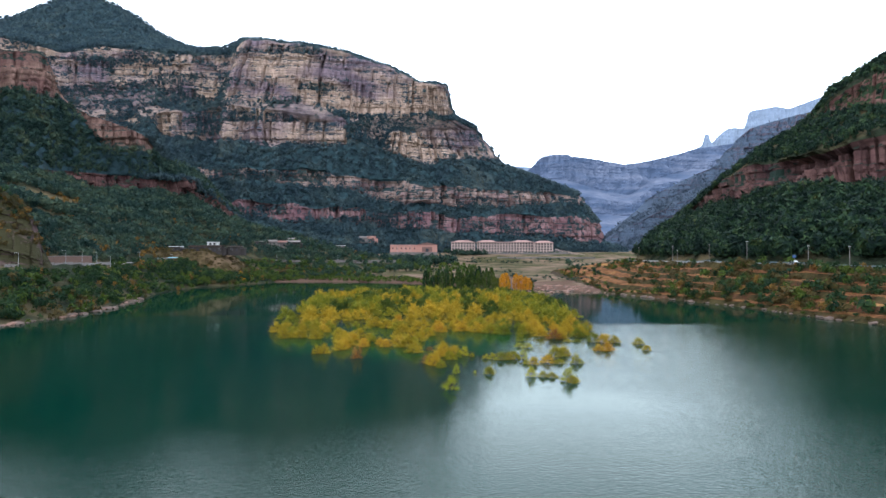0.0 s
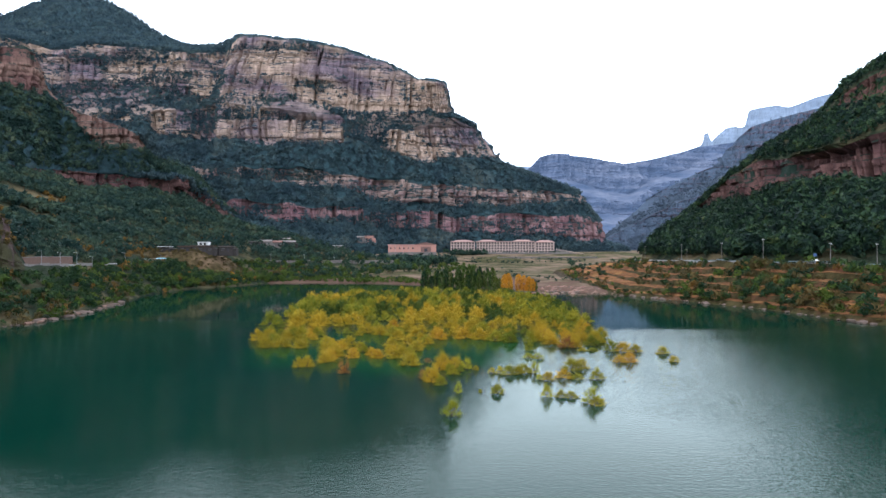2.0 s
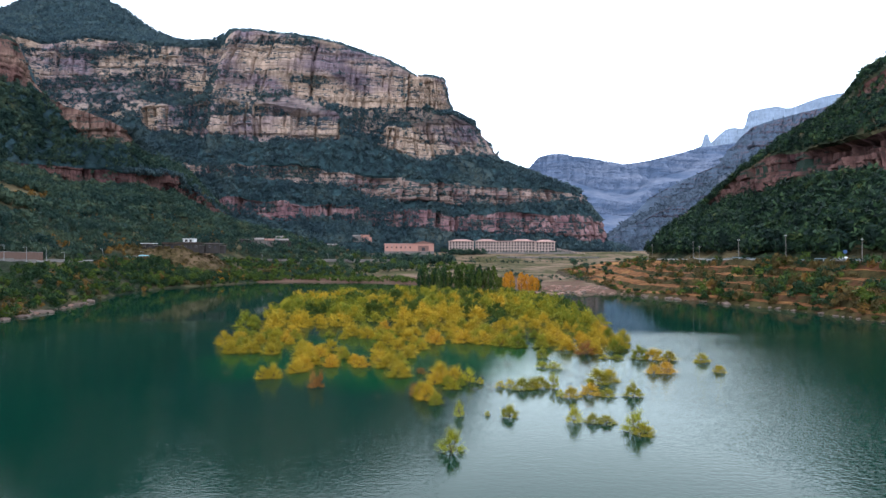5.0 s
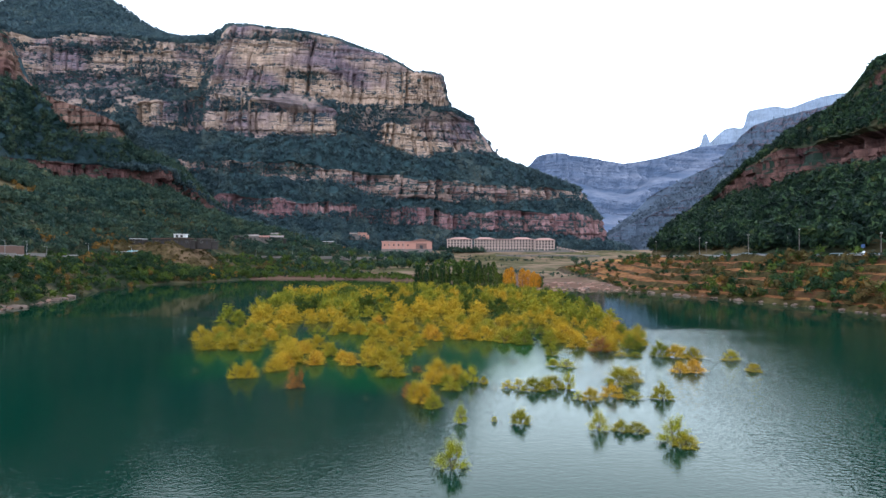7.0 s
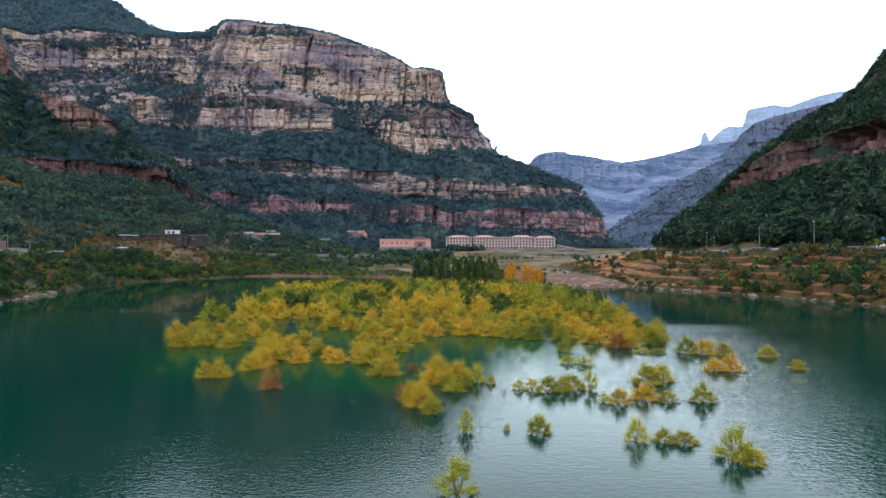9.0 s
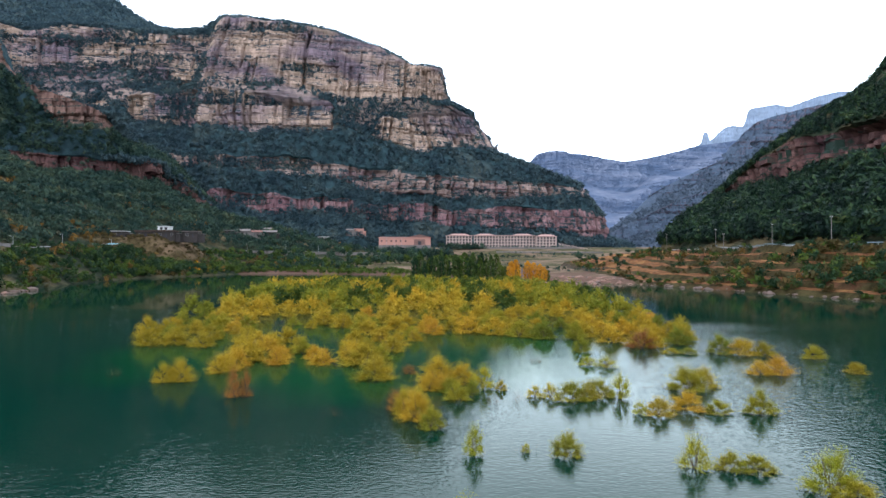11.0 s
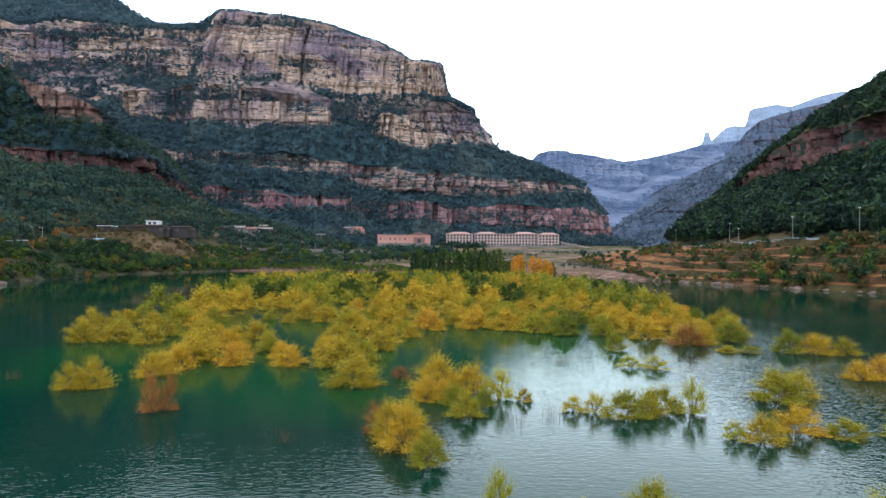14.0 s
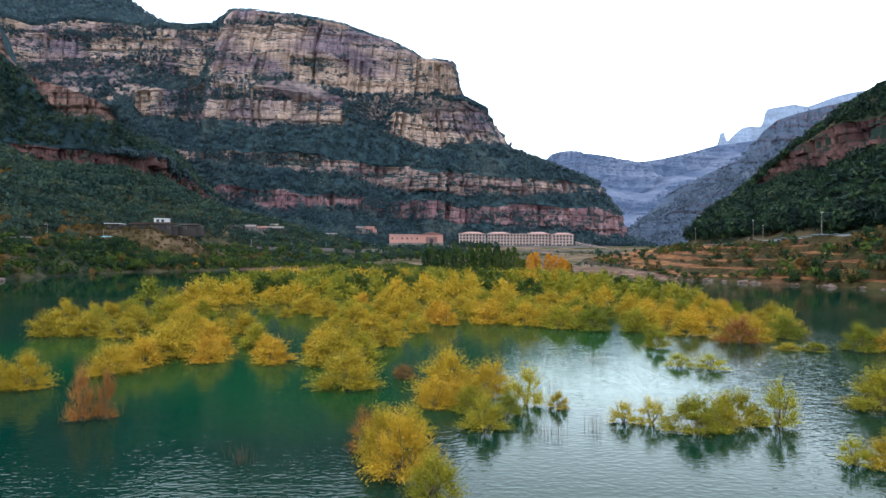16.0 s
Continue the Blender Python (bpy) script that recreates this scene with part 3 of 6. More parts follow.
w_out = [(-330, -400, 17), (-215, 60, 17), (-180, 205, 16.5), (-172, 258, 16.2), (-180, 330, 15.5), (-188, 395, 15), (-189, 446, 15), (-180, 522, 14), (-166, 592, 14), (-129, 658, 13.5), (-52, 712, 12)]
w_in = [(-322, -400, 17), (-207, 60, 17), (-171, 202, 16.5), (-163, 256, 16.2), (-171, 328, 15.5), (-179, 393, 15), (-180, 440, 15), (-172, 516, 14), (-159, 584, 14), (-124, 648, 13.5), (-50, 701, 12)]
w_shore = [(-262, -400, -0.6), (-160, 60, -0.6), (-125, 188, -0.6), (-121, 226, -0.6), (-127, 262, -0.6), (-146, 345, -0.6), (-150, 405, -0.6), (-132, 450, -0.6), (-120, 490, -0.4), (-100, 515, 0.2), (-50, 560, 1.0)]
w_bed = [(x + 14, y, -6.5) for x, y, z in w_shore]
west, west_g, west_h = loft("hillside", [w_back, w_top, w_bot, w_rtop, w_rbot, w_mid, w_out, w_in, w_shore, w_bed],
    [(5, 0, SCRUB_FAR), (34, 1, ROCK_WEST, 1.0, 0.9), (24, 0, SCRUB_FAR), (16, 1, ROCK_RED, 1.6, 0.35), (34, 0, SCRUB_NEAR), (22, 0, SCRUB_NEAR), (3, 0, ASPHALT), (18, 0, SCRUB_NEAR), (4, 0, LAKEBED)],
    540, gully=3.0, relief=0.9, seed=6, ragged=(2, 3, 5, 3, 4, 3), weight=[0.03, 0.2] + [1.0] * 8)
tagged(west, "overgrown hillside with red cliff bands and a shore road", "hillside", kind="structure")

# ---- the hill and terraces along the east shore ----
e_back = [(800, -400, 200), (640, 100, 200)] + [(458, 560, 215), (382, 560, 182), (336, 580, 143), (322, 590, 125), (294, 620, 104), (256, 640, 74), (217, 640, 41), (192, 640, 25)]
e_sky = [(700, -400, 200), (520, 120, 190)] + [(352, 430, 184), (293, 430, 152), (255, 440, 128), (249, 455, 110), (244, 515, 99), (223, 558, 73), (183, 545, 42), (161, 540, 26)]
e_utop = [(680, -400, 180), (500, 120, 170)] + [(342, 418, 151), (282, 415, 137), (248, 425, 120), (245, 448, 106), (241, 510, 96), (222, 556, 72), (182, 543, 41), (161, 538, 26)]
e_ubot = [(650, -400, 150), (470, 120, 140)] + [(331, 405, 123), (271, 402, 112), (239, 415, 108), (240, 440, 102), (237, 505, 94), (221, 554, 71), (181, 541, 41), (160, 537, 25)]
e_ctop = [(600, -400, 110), (420, 120, 100)] + [(274, 335, 93), (232, 350, 85), (205, 370, 76), (216, 425, 79), (220, 490, 83), (217, 550, 69), (180, 538, 39), (159, 535, 25)]
e_cbot = [(590, -400, 70), (410, 120, 65)] + [(264, 324, 49), (225, 339, 50), (202, 358, 52), (207, 412, 53), (219, 475, 56), (213, 542, 51), (177, 532, 36), (158, 531, 24)]
e_out = [(318, -400, 16), (224, 60, 16), (196, 190, 16), (171, 245, 16), (160, 286, 16), (151, 320, 16), (147, 352, 16), (147, 402, 16), (149, 465, 16), (156, 535, 15.5)]
e_in = [(310, -400, 16), (216, 60, 16), (188, 187, 16), (163, 242, 16), (152, 283, 16), (143, 317, 16), (139, 350, 16), (139, 402, 16), (141, 466, 16), (148, 537, 15.5)]
e_shore = [(236, -400, -0.5), (152, 60, -0.5), (131, 161, -0.5), (120, 212, -0.5), (117, 246, -0.5), (112, 266, -0.5), (102, 298, -0.5), (84, 345, -0.4), (84, 420, 3), (90, 545, 7)]
e_bed = [(x - 14, y, -6.5) for x, y, z in e_shore]
e_steps = []
for f0, f1, top in ((0.06, 0.24, 13.2), (0.28, 0.44, 10.2), (0.48, 0.62, 7.4), (0.66, 0.80, 4.8), (0.84, 0.93, 2.2)):
    for f, drop in ((f0, 0.0), (f1, 0.5)):
        e_steps.append([(a[0] + (s[0] - a[0]) * f, a[1] + (s[1] - a[1]) * f, max(top - drop, (a[2] + (s[2] - a[2]) * f) if s[2] > 2 else top - drop)) for a, s in zip(e_in, e_shore)])
east, east_g, east_h = loft("hill", [e_back, e_sky, e_utop, e_ubot, e_ctop, e_cbot, e_out, e_in, *e_steps, e_shore, e_bed],
    [(5, 0, SCRUB_FAR), (5, 0, SCRUB_NEAR), (14, 0.9, SCRUB_RED, 1.3, 0.4), (16, 0, SCRUB_NEAR), (34, 1, ROCK_RED, 1.7, 0.2), (36, 0, SCRUB_NEAR), (3, 0, ASPHALT), *[(n, 0, m) for n, m in ((2, BANK), (3, TERRACE)) * 5], (3, 0, BANK), (4, 0, LAKEBED)],
    520, gully=2.5, relief=1.35, seed=8, columns=1.0, ragged=(1, 1, 2, 3, 3, 3), weight=[0.03, 0.15] + [1.0] * 7)
tagged(east, "steep wooded hill with red cliffs above a road and dry terraces", "hill", kind="structure")


# ---- the valley floor beyond the lake ----
def valley_height(x, y):
    shore = np.interp(x, [-400, -135, -95, -40, 10, 45, 70, 90, 400], [500, 486, 500, 480, 440, 400, 366, 350, 340])
    h = np.interp(y - shore, [-60, -12, 0, 12, 110], [-6.5, -2.5, 0.1, 1.6, 3.6])
    h = h + np.interp(y, [500, 650, 800, 860, 918, 1000, 1300, 2600], [0, 3, 6.2, 11, 18.4, 19.5, 24, 66])
    return h + 0.5 * fbm(x / 25, y / 25, 0.5, 3) * np.clip((y - shore + 10) / 30, 0, 1)


vx, vy = np.meshgrid(np.linspace(-340, 520, 170), np.concatenate([np.linspace(290, 1000, 150), np.linspace(1010, 2600, 30)]))
vg = np.stack([vx, vy, valley_height(vx, vy)], -1)
tagged(new("valley_floor", fast_mesh("valley_floor", vg.reshape(-1, 3), grid_quads(*vx.shape), [VALLEY], smooth=True)), "pale meadow and gravel flat at the lake head", "valley floor", kind="structure")

# ---- blue distance, its haze put into colour and glow ----
FAR_BLUE = far_range("hazed_far_rock", (0.03, 0.045, 0.075), (0.115, 0.122, 0.15), (0.25, 0.40, 0.76), 0.28)
FARTHEST = far_range("pale_hazed_rock", (0.06, 0.08, 0.12), (0.12, 0.15, 0.2), (0.42, 0.58, 0.86), 0.48)
# the gorge wall's rock and scrub have haze mixed in as blue
MID_BLUE = rock("hazed_gorge_rock", (0.062, 0.062, 0.095), (0.105, 0.096, 0.132), (0.160, 0.132, 0.160), strata=0.03, growth=0.12, scrub=(0.050, 0.070, 0.100), patch=0.006, lines=0.2, streaks=0.4)
MID_SCRUB = turf("hazed_gorge_slope", (0.042, 0.060, 0.088), (0.066, 0.088, 0.118), (0.08, 0.088, 0.112), 0.006, 0.08, 0.6)
f1_top = [(281, 2750, 300), (345, 2700, 372), (383, 2650, 404), (461, 2650, 418), (596, 2700, 407), (751, 2750, 391), (880, 2800, 416), (1017, 2850, 452), (1118, 2900, 482), (1362, 2950, 520)]
f1_b1 = [(275, 2690, 248), (330, 2640, 311), (374, 2590, 310), (451, 2590, 310), (580, 2630, 288), (731, 2680, 259), (858, 2730, 326), (991, 2780, 362), (1091, 2830, 380), (1329, 2880, 411)]
f1_m = [(256, 2500, 207), (306, 2450, 238), (347, 2400, 244), (418, 2400, 244), (529, 2400, 224), (682, 2500, 215), (817, 2600, 285), (956, 2680, 320), (1040, 2700, 329), (1269, 2750, 358)]
f1_b2 = [(252, 2470, 157), (303, 2420, 174), (342, 2370, 177), (412, 2370, 181), (522, 2370, 165), (674, 2470, 163), (808, 2570, 206), (945, 2650, 256), (1029, 2670, 258), (1255, 2720, 285)]
f1_foot = [(204, 2000, 55), (250, 2000, 55), (289, 2000, 55), (348, 2000, 55), (441, 2000, 55), (545, 2000, 51), (660, 2100, 56), (784, 2200, 77), (886, 2300, 89), (1060, 2300, 99)]
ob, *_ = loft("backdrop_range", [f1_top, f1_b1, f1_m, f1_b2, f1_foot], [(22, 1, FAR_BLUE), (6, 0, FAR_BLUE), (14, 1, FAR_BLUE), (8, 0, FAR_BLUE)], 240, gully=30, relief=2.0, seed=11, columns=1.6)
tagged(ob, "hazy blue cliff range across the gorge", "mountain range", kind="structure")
f3_top = [(1342, 3600, 581), (1391, 3600, 606), (1406, 3600, 660), (1430, 3600, 667), (1446, 3600, 624), (1485, 3600, 660), (1528, 3600, 694), (1571, 3600, 703), (1625, 3600, 703), (1650, 3600, 782), (1680, 3600, 798), (1790, 3600, 816), (1869, 3600, 807), (2037, 3600, 868), (2180, 3600, 889), (2485, 3600, 859)]
f3_bot = [(1304, 3500, 347), (1351, 3500, 347), (1366, 3500, 347), (1390, 3500, 347), (1405, 3500, 347), (1443, 3500, 347), (1484, 3500, 347), (1526, 3500, 347), (1579, 3500, 347), (1603, 3500, 347), (1632, 3500, 347), (1739, 3500, 347), (1816, 3500, 347), (1978, 3500, 347), (2117, 3500, 347), (2413, 3500, 347)]
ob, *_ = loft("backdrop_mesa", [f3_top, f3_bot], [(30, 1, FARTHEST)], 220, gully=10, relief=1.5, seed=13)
tagged(ob, "mesa and rock pinnacles on the skyline, pale blue with haze", "mountain range", kind="structure")
f4_top = [(204, 4300, 621), (349, 4300, 599), (440, 4300, 588), (549, 4300, 581), (712, 4300, 567)]
f4_bot = [(199, 4200, 199), (341, 4200, 199), (429, 4200, 199), (536, 4200, 199), (695, 4200, 199)]
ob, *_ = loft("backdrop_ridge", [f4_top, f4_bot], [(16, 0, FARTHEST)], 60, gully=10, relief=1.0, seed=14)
tagged(ob, "faint ridge at the end of the valley, pale blue with haze", "mountain range", kind="structure")
f2_top = [(350, 1500, 52), (406, 1520, 95), (482, 1560, 150), (571, 1600, 197), (653, 1640, 231), (719, 1680, 288), (783, 1700, 340), (873, 1700, 367), (962, 1700, 389), (1116, 1700, 423)]
f2_b1 = [(345, 1480, 48), (398, 1490, 84), (470, 1520, 126), (556, 1560, 163), (637, 1600, 194), (697, 1630, 227), (760, 1650, 265), (847, 1650, 283), (933, 1650, 300), (1082, 1650, 314)]
f2_m = [(326, 1400, 44), (374, 1400, 70), (439, 1420, 102), (513, 1440, 133), (581, 1460, 150), (641, 1500, 173), (691, 1500, 198), (769, 1500, 211), (848, 1500, 224), (984, 1500, 224)]
f2_b2 = [(322, 1380, 32), (366, 1370, 42), (426, 1380, 62), (499, 1400, 89), (565, 1420, 105), (620, 1450, 119), (668, 1450, 137), (744, 1450, 143), (819, 1450, 143), (951, 1450, 143)]
f2_foot = [(291, 1250, 23), (320, 1200, 24), (371, 1200, 24), (428, 1200, 24), (477, 1200, 24), (513, 1200, 24), (552, 1200, 24), (615, 1200, 24), (678, 1200, 24), (786, 1200, 24)]
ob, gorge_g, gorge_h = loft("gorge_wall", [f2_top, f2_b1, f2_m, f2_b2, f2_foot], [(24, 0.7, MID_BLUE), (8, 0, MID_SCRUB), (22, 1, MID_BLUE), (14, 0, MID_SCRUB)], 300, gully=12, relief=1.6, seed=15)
tagged(ob, "hazy blue cliff wall of the side gorge", "mountain", kind="structure")

# roadside rock spur on the west shore
n_top = [(-227, 285, 60), (-200, 280, 52), (-183, 276, 46), (-171, 272, 37), (-166, 272, 29), (-161, 276, 16)]
n_bot = [(-198, 248, 17), (-178, 250, 16), (-166, 251, 16), (-160, 254, 15), (-156, 258, 15), (-155, 266, 15)]
n_back = [(-271, 340, 64), (-242, 340, 55), (-225, 340, 46), (-207, 330, 34), (-195, 320, 27), (-175, 300, 15)]
spur, spur_g, spur_h = loft("roadside_rock", [n_back, n_top, n_bot], [(10, 0, SCRUB_NEAR), (60, 1, ROCK_NEAR, 0.7, 1.3)], 180, gully=1.5, relief=0.8, seed=17)
tagged(spur, "brown cut rock face beside the shore road", "rock face", kind="structure")

# ---- woods on the slopes ----
bare_ledge = massif_h.copy()
bare_ledge[62:71] = 1.0
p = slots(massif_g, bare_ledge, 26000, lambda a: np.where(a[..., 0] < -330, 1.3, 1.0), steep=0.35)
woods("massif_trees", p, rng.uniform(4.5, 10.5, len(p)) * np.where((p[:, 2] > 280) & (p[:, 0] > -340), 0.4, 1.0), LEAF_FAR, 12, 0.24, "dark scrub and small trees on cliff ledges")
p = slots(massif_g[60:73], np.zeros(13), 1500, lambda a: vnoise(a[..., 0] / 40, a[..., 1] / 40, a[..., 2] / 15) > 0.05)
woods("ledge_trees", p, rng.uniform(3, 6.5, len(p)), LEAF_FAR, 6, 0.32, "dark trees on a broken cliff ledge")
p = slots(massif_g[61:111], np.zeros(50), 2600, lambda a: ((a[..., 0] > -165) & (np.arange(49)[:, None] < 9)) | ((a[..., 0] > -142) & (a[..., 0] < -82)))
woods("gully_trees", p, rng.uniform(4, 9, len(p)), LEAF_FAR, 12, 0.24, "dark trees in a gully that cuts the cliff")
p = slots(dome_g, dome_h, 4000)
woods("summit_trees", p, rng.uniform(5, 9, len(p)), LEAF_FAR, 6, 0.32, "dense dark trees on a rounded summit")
p = slots(gorge_g, gorge_h, 3600, steep=0.4)
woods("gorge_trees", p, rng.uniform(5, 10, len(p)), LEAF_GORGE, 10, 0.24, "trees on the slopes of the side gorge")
p = slots(west_g[39:114], west_h[39:114], 6000, lambda a: (a[..., 1] > 230) & (a[..., 0] < 0) & (vnoise(a[..., 0] / 38, a[..., 1] / 45, 12.3) + 0.5 * vnoise(a[..., 0] / 14, a[..., 1] / 14, 2.3) > np.where(a[..., 2] > 75, -9.0, -0.12)), steep=0.3)
woods("hillside_trees", p, rng.uniform(4, 11, len(p)), LEAF_MID, 36, 0.15, "grey-green scrub and trees on the hillside")
p = slots(west_g[113:136], west_h[113:136], 2300, lambda a: (a[..., 1] > 170) & (a[..., 0] < np.interp(a[..., 1], [200, 330, 400, 460, 520, 600, 700], [-184, -184, -190, -205, -190, -176, -75])))
woods("roadside_trees", p, rng.uniform(3, 8.5, len(p)), LEAF_MID, 30, 0.16, "green bushes and trees above the road")
p = slots(east_g[74:110], east_h[74:110], 1500, lambda a: (a[..., 1] > 150) & (a[..., 2] > 17.2))
woods("hill_trees", p, rng.uniform(8, 15, len(p)), LEAF_DARK, 110, 0.095, "dense green broadleaf trees on a steep hill")
p = slots(east_g[:41], east_h[:41], 5500, lambda a: a[..., 1] > 150, steep=0.35)
woods("clifftop_trees", p, rng.uniform(3, 7.5, len(p)), LEAF_DARK, 26, 0.17, "green scrub over red cliffs")
for nm, count, leaf, words in (("green_brush", 800, LEAF_GREEN, "dense dark green brush along the west bank"), ("light_brush", 520, LEAF_LIME, "yellow-green brush along the west bank"), ("ochre_brush", 90, LEAF_OCHRE, "orange ochre brush along the west bank"), ("brown_brush", 170, LEAF_BRUSH, "reddish brown brush along the west bank")):
    p = slots(west_g[138:157], np.zeros(19), count, lambda a: (a[..., 1] > 165) & (a[..., 1] < 600) & (a[..., 2] > 0.1) & ((a[..., 2] < 13.2) | (a[..., 1] > 350)) & ((count > 400) | (vnoise(a[..., 0] / 16, a[..., 1] / 24, count * 0.37) > 0.15)))
    woods(nm, p, rng.uniform(2.0, 5.0, len(p)), leaf, 34, 0.17, words, "shrubs", wide=1.1)
for nm, count, leaf, words in (("terrace_brush", 210, LEAF_GREEN, "dark green bushes between dry terraces"), ("yellowing_brush", 130, LEAF_LIME, "yellow-green bushes between dry terraces"), ("ochre_terrace_brush", 45, LEAF_OCHRE, "orange ochre brush on the terraces"), ("dry_brush", 170, LEAF_BRUSH, "reddish brown dry brush on the terraces")):
    p = slots(east_g[113:142], np.zeros(29), count, lambda a: (a[..., 1] > 165) & (a[..., 1] < 520) & (a[..., 2] > 1.0) & (vnoise(a[..., 0] / 11, a[..., 1] / 18, 5.5) + 0.55 * (a[..., 1] < 325) > 0.12))
    woods(nm, p, rng.uniform(1.8, 4.4, len(p)) * np.where(p[:, 1] < 325, 1.35, 1.0), leaf, 36, 0.17, words, "shrubs", wide=1.15)
for nm, count, leaf, words in (("spur_brush", 420, LEAF_BRUSH, "reddish brown brush over the roadside rock"), ("spur_ochre_brush", 160, LEAF_OCHRE, "ochre brush over the roadside rock"), ("spur_green_brush", 120, LEAF_GREEN, "green brush over the roadside rock")):
    p = slots(spur_g[:70], np.zeros(70), count, lambda a: a[..., 2] > 26 + 6 * vnoise(a[..., 0] / 5, a[..., 1] / 5, 4.4))
    woods(nm, p - np.array([0, 0, 0.4]), rng.uniform(1.5, 4.0, len(p)), leaf, 46, 0.16, words, "shrubs", wide=1.1)
p = slots(west_g[79:136], west_h[79:136], 300, lambda a: (a[..., 1] > 200) & (a[..., 2] > 18) & (vnoise(a[..., 0] / 30, a[..., 1] / 40, 9.1) > 0.42))
woods("ochre_trees", p, rng.uniform(2.5, 6, len(p)), LEAF_OCHRE, 36, 0.17, "ochre and brown autumn trees on the hillside", "trees")
vk = np.stack([rng.uniform(-150, 210, 1500), rng.uniform(400, 860, 1500)], 1)
vk = vk[(vnoise(vk[:, 0] / 40, vk[:, 1] / 40, 3.7) > 0.05) & (vk[:, 0] < 0.25 * vk[:, 1])]
vz = valley_height(vk[:, 0], vk[:, 1])
vk, vz = vk[vz > 0.8], vz[vz > 0.8]
sx = rng.uniform(-140, 30, 420)
sy = np.interp(sx, [-135, -95, -40, 10, 45], [486, 500, 480, 440, 400]) + rng.uniform(1, 28, 420)
woods("shore_brush", np.column_stack([sx, sy, valley_height(sx, sy) - 0.2]), rng.uniform(1.6, 4.2, 420), LEAF_LIME, 30, 0.19, "green and yellowing brush along the lake head", "shrubs", wide=1.2)
woods("meadow_brush", np.column_stack([vk, vz]), rng.uniform(1.2, 3.6, len(vk)), LEAF_MID, 30, 0.2, "low olive bushes scattered over the valley meadow", "shrubs", wide=1.3)
# trees along the falling crest of the spur
crest = []
for line in (w_top, w_rtop, w_back):
    for (x0, y0, z0), (x1, y1, z1) in zip(line[7:10], line[8:11]):
        f = rng.random((150, 1))
        crest.append(np.array([[x0, y0, z0 - 1.5]]) * (1 - f) + np.array([[x1, y1, z1 - 1.5]]) * f + rng.normal(0, 5, (150, 3)) * (1, 1, 0.25))
crest = np.concatenate(crest)
woods("crest_trees", crest, rng.uniform(4, 8, len(crest)), LEAF_FAR, 14, 0.22, "scrub and trees along a falling ridge")
# bushes that cling to the ledges of the cliffs
rows = np.concatenate([massif_g[8:104], massif_g[126:178]])
low = np.arange(len(rows)) >= 96
ii, jj = rng.integers(0, rows.shape[0], 70000), rng.integers(0, rows.shape[1], 70000)
q = rows[ii, jj]
ledge = vnoise(q[:, 0] / 60, q[:, 1] / 60, q[:, 2] / 13 + 40) + 0.25 * vnoise(q[:, 0] / 18, q[:, 1] / 18, q[:, 2] / 5)
bar = np.where(low[ii], 0.24, np.where(q[:, 0] < -320, 0.02, 0.46))
q = q[(ledge > bar) & (np.abs(q[:, 0]) < 0.74 * q[:, 1])][:12000]
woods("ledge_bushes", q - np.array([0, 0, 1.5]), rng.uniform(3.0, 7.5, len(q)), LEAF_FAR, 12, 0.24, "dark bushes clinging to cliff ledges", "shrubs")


# ---- flooded willows ----
def part(name, me, parent, label=""):
    ob = new(name, me)
    ob.parent = parent
    return tagged(ob, label)


def stems_mesh(name, stems, seed, material, lean=0.45, top=0.85, thick=1.0):
    """A stool of stems that rise from one foot."""
    r = np.random.default_rng(seed)
    verts = [np.array([math.cos(q * 1.5708) * 0.03 * thick, math.sin(q * 1.5708) * 0.03 * thick, -0.15]) for q in range(4)]
    quads = []
    for k in range(stems):
        a = 6.28 * (k + r.uniform(-0.3, 0.3)) / stems
        out = r.uniform(0.1, lean)
        h = r.uniform(0.6, 1.0) * top
        rad = r.uniform(0.004, 0.010) * thick
        ring = [0, 1, 2, 3]
        for i in range(1, 6):
            f = i / 5
            c = np.array([math.cos(a) * out * f ** 1.3, math.sin(a) * out * f ** 1.3, -0.15 + (h + 0.15) * f]) + r.normal(0, 0.012, 3)
            nxt = []
            for q in range(4):
                w = q * math.pi / 2
                nxt.append(len(verts))
                verts.append(c + np.array([math.cos(w), math.sin(w), 0]) * rad * (1.15 - f))
            for q in range(4):
                quads.append((ring[q], ring[(q + 1) % 4], nxt[(q + 1) % 4], nxt[q]))
            ring = nxt
    return fast_mesh(name, verts, quads, [material])


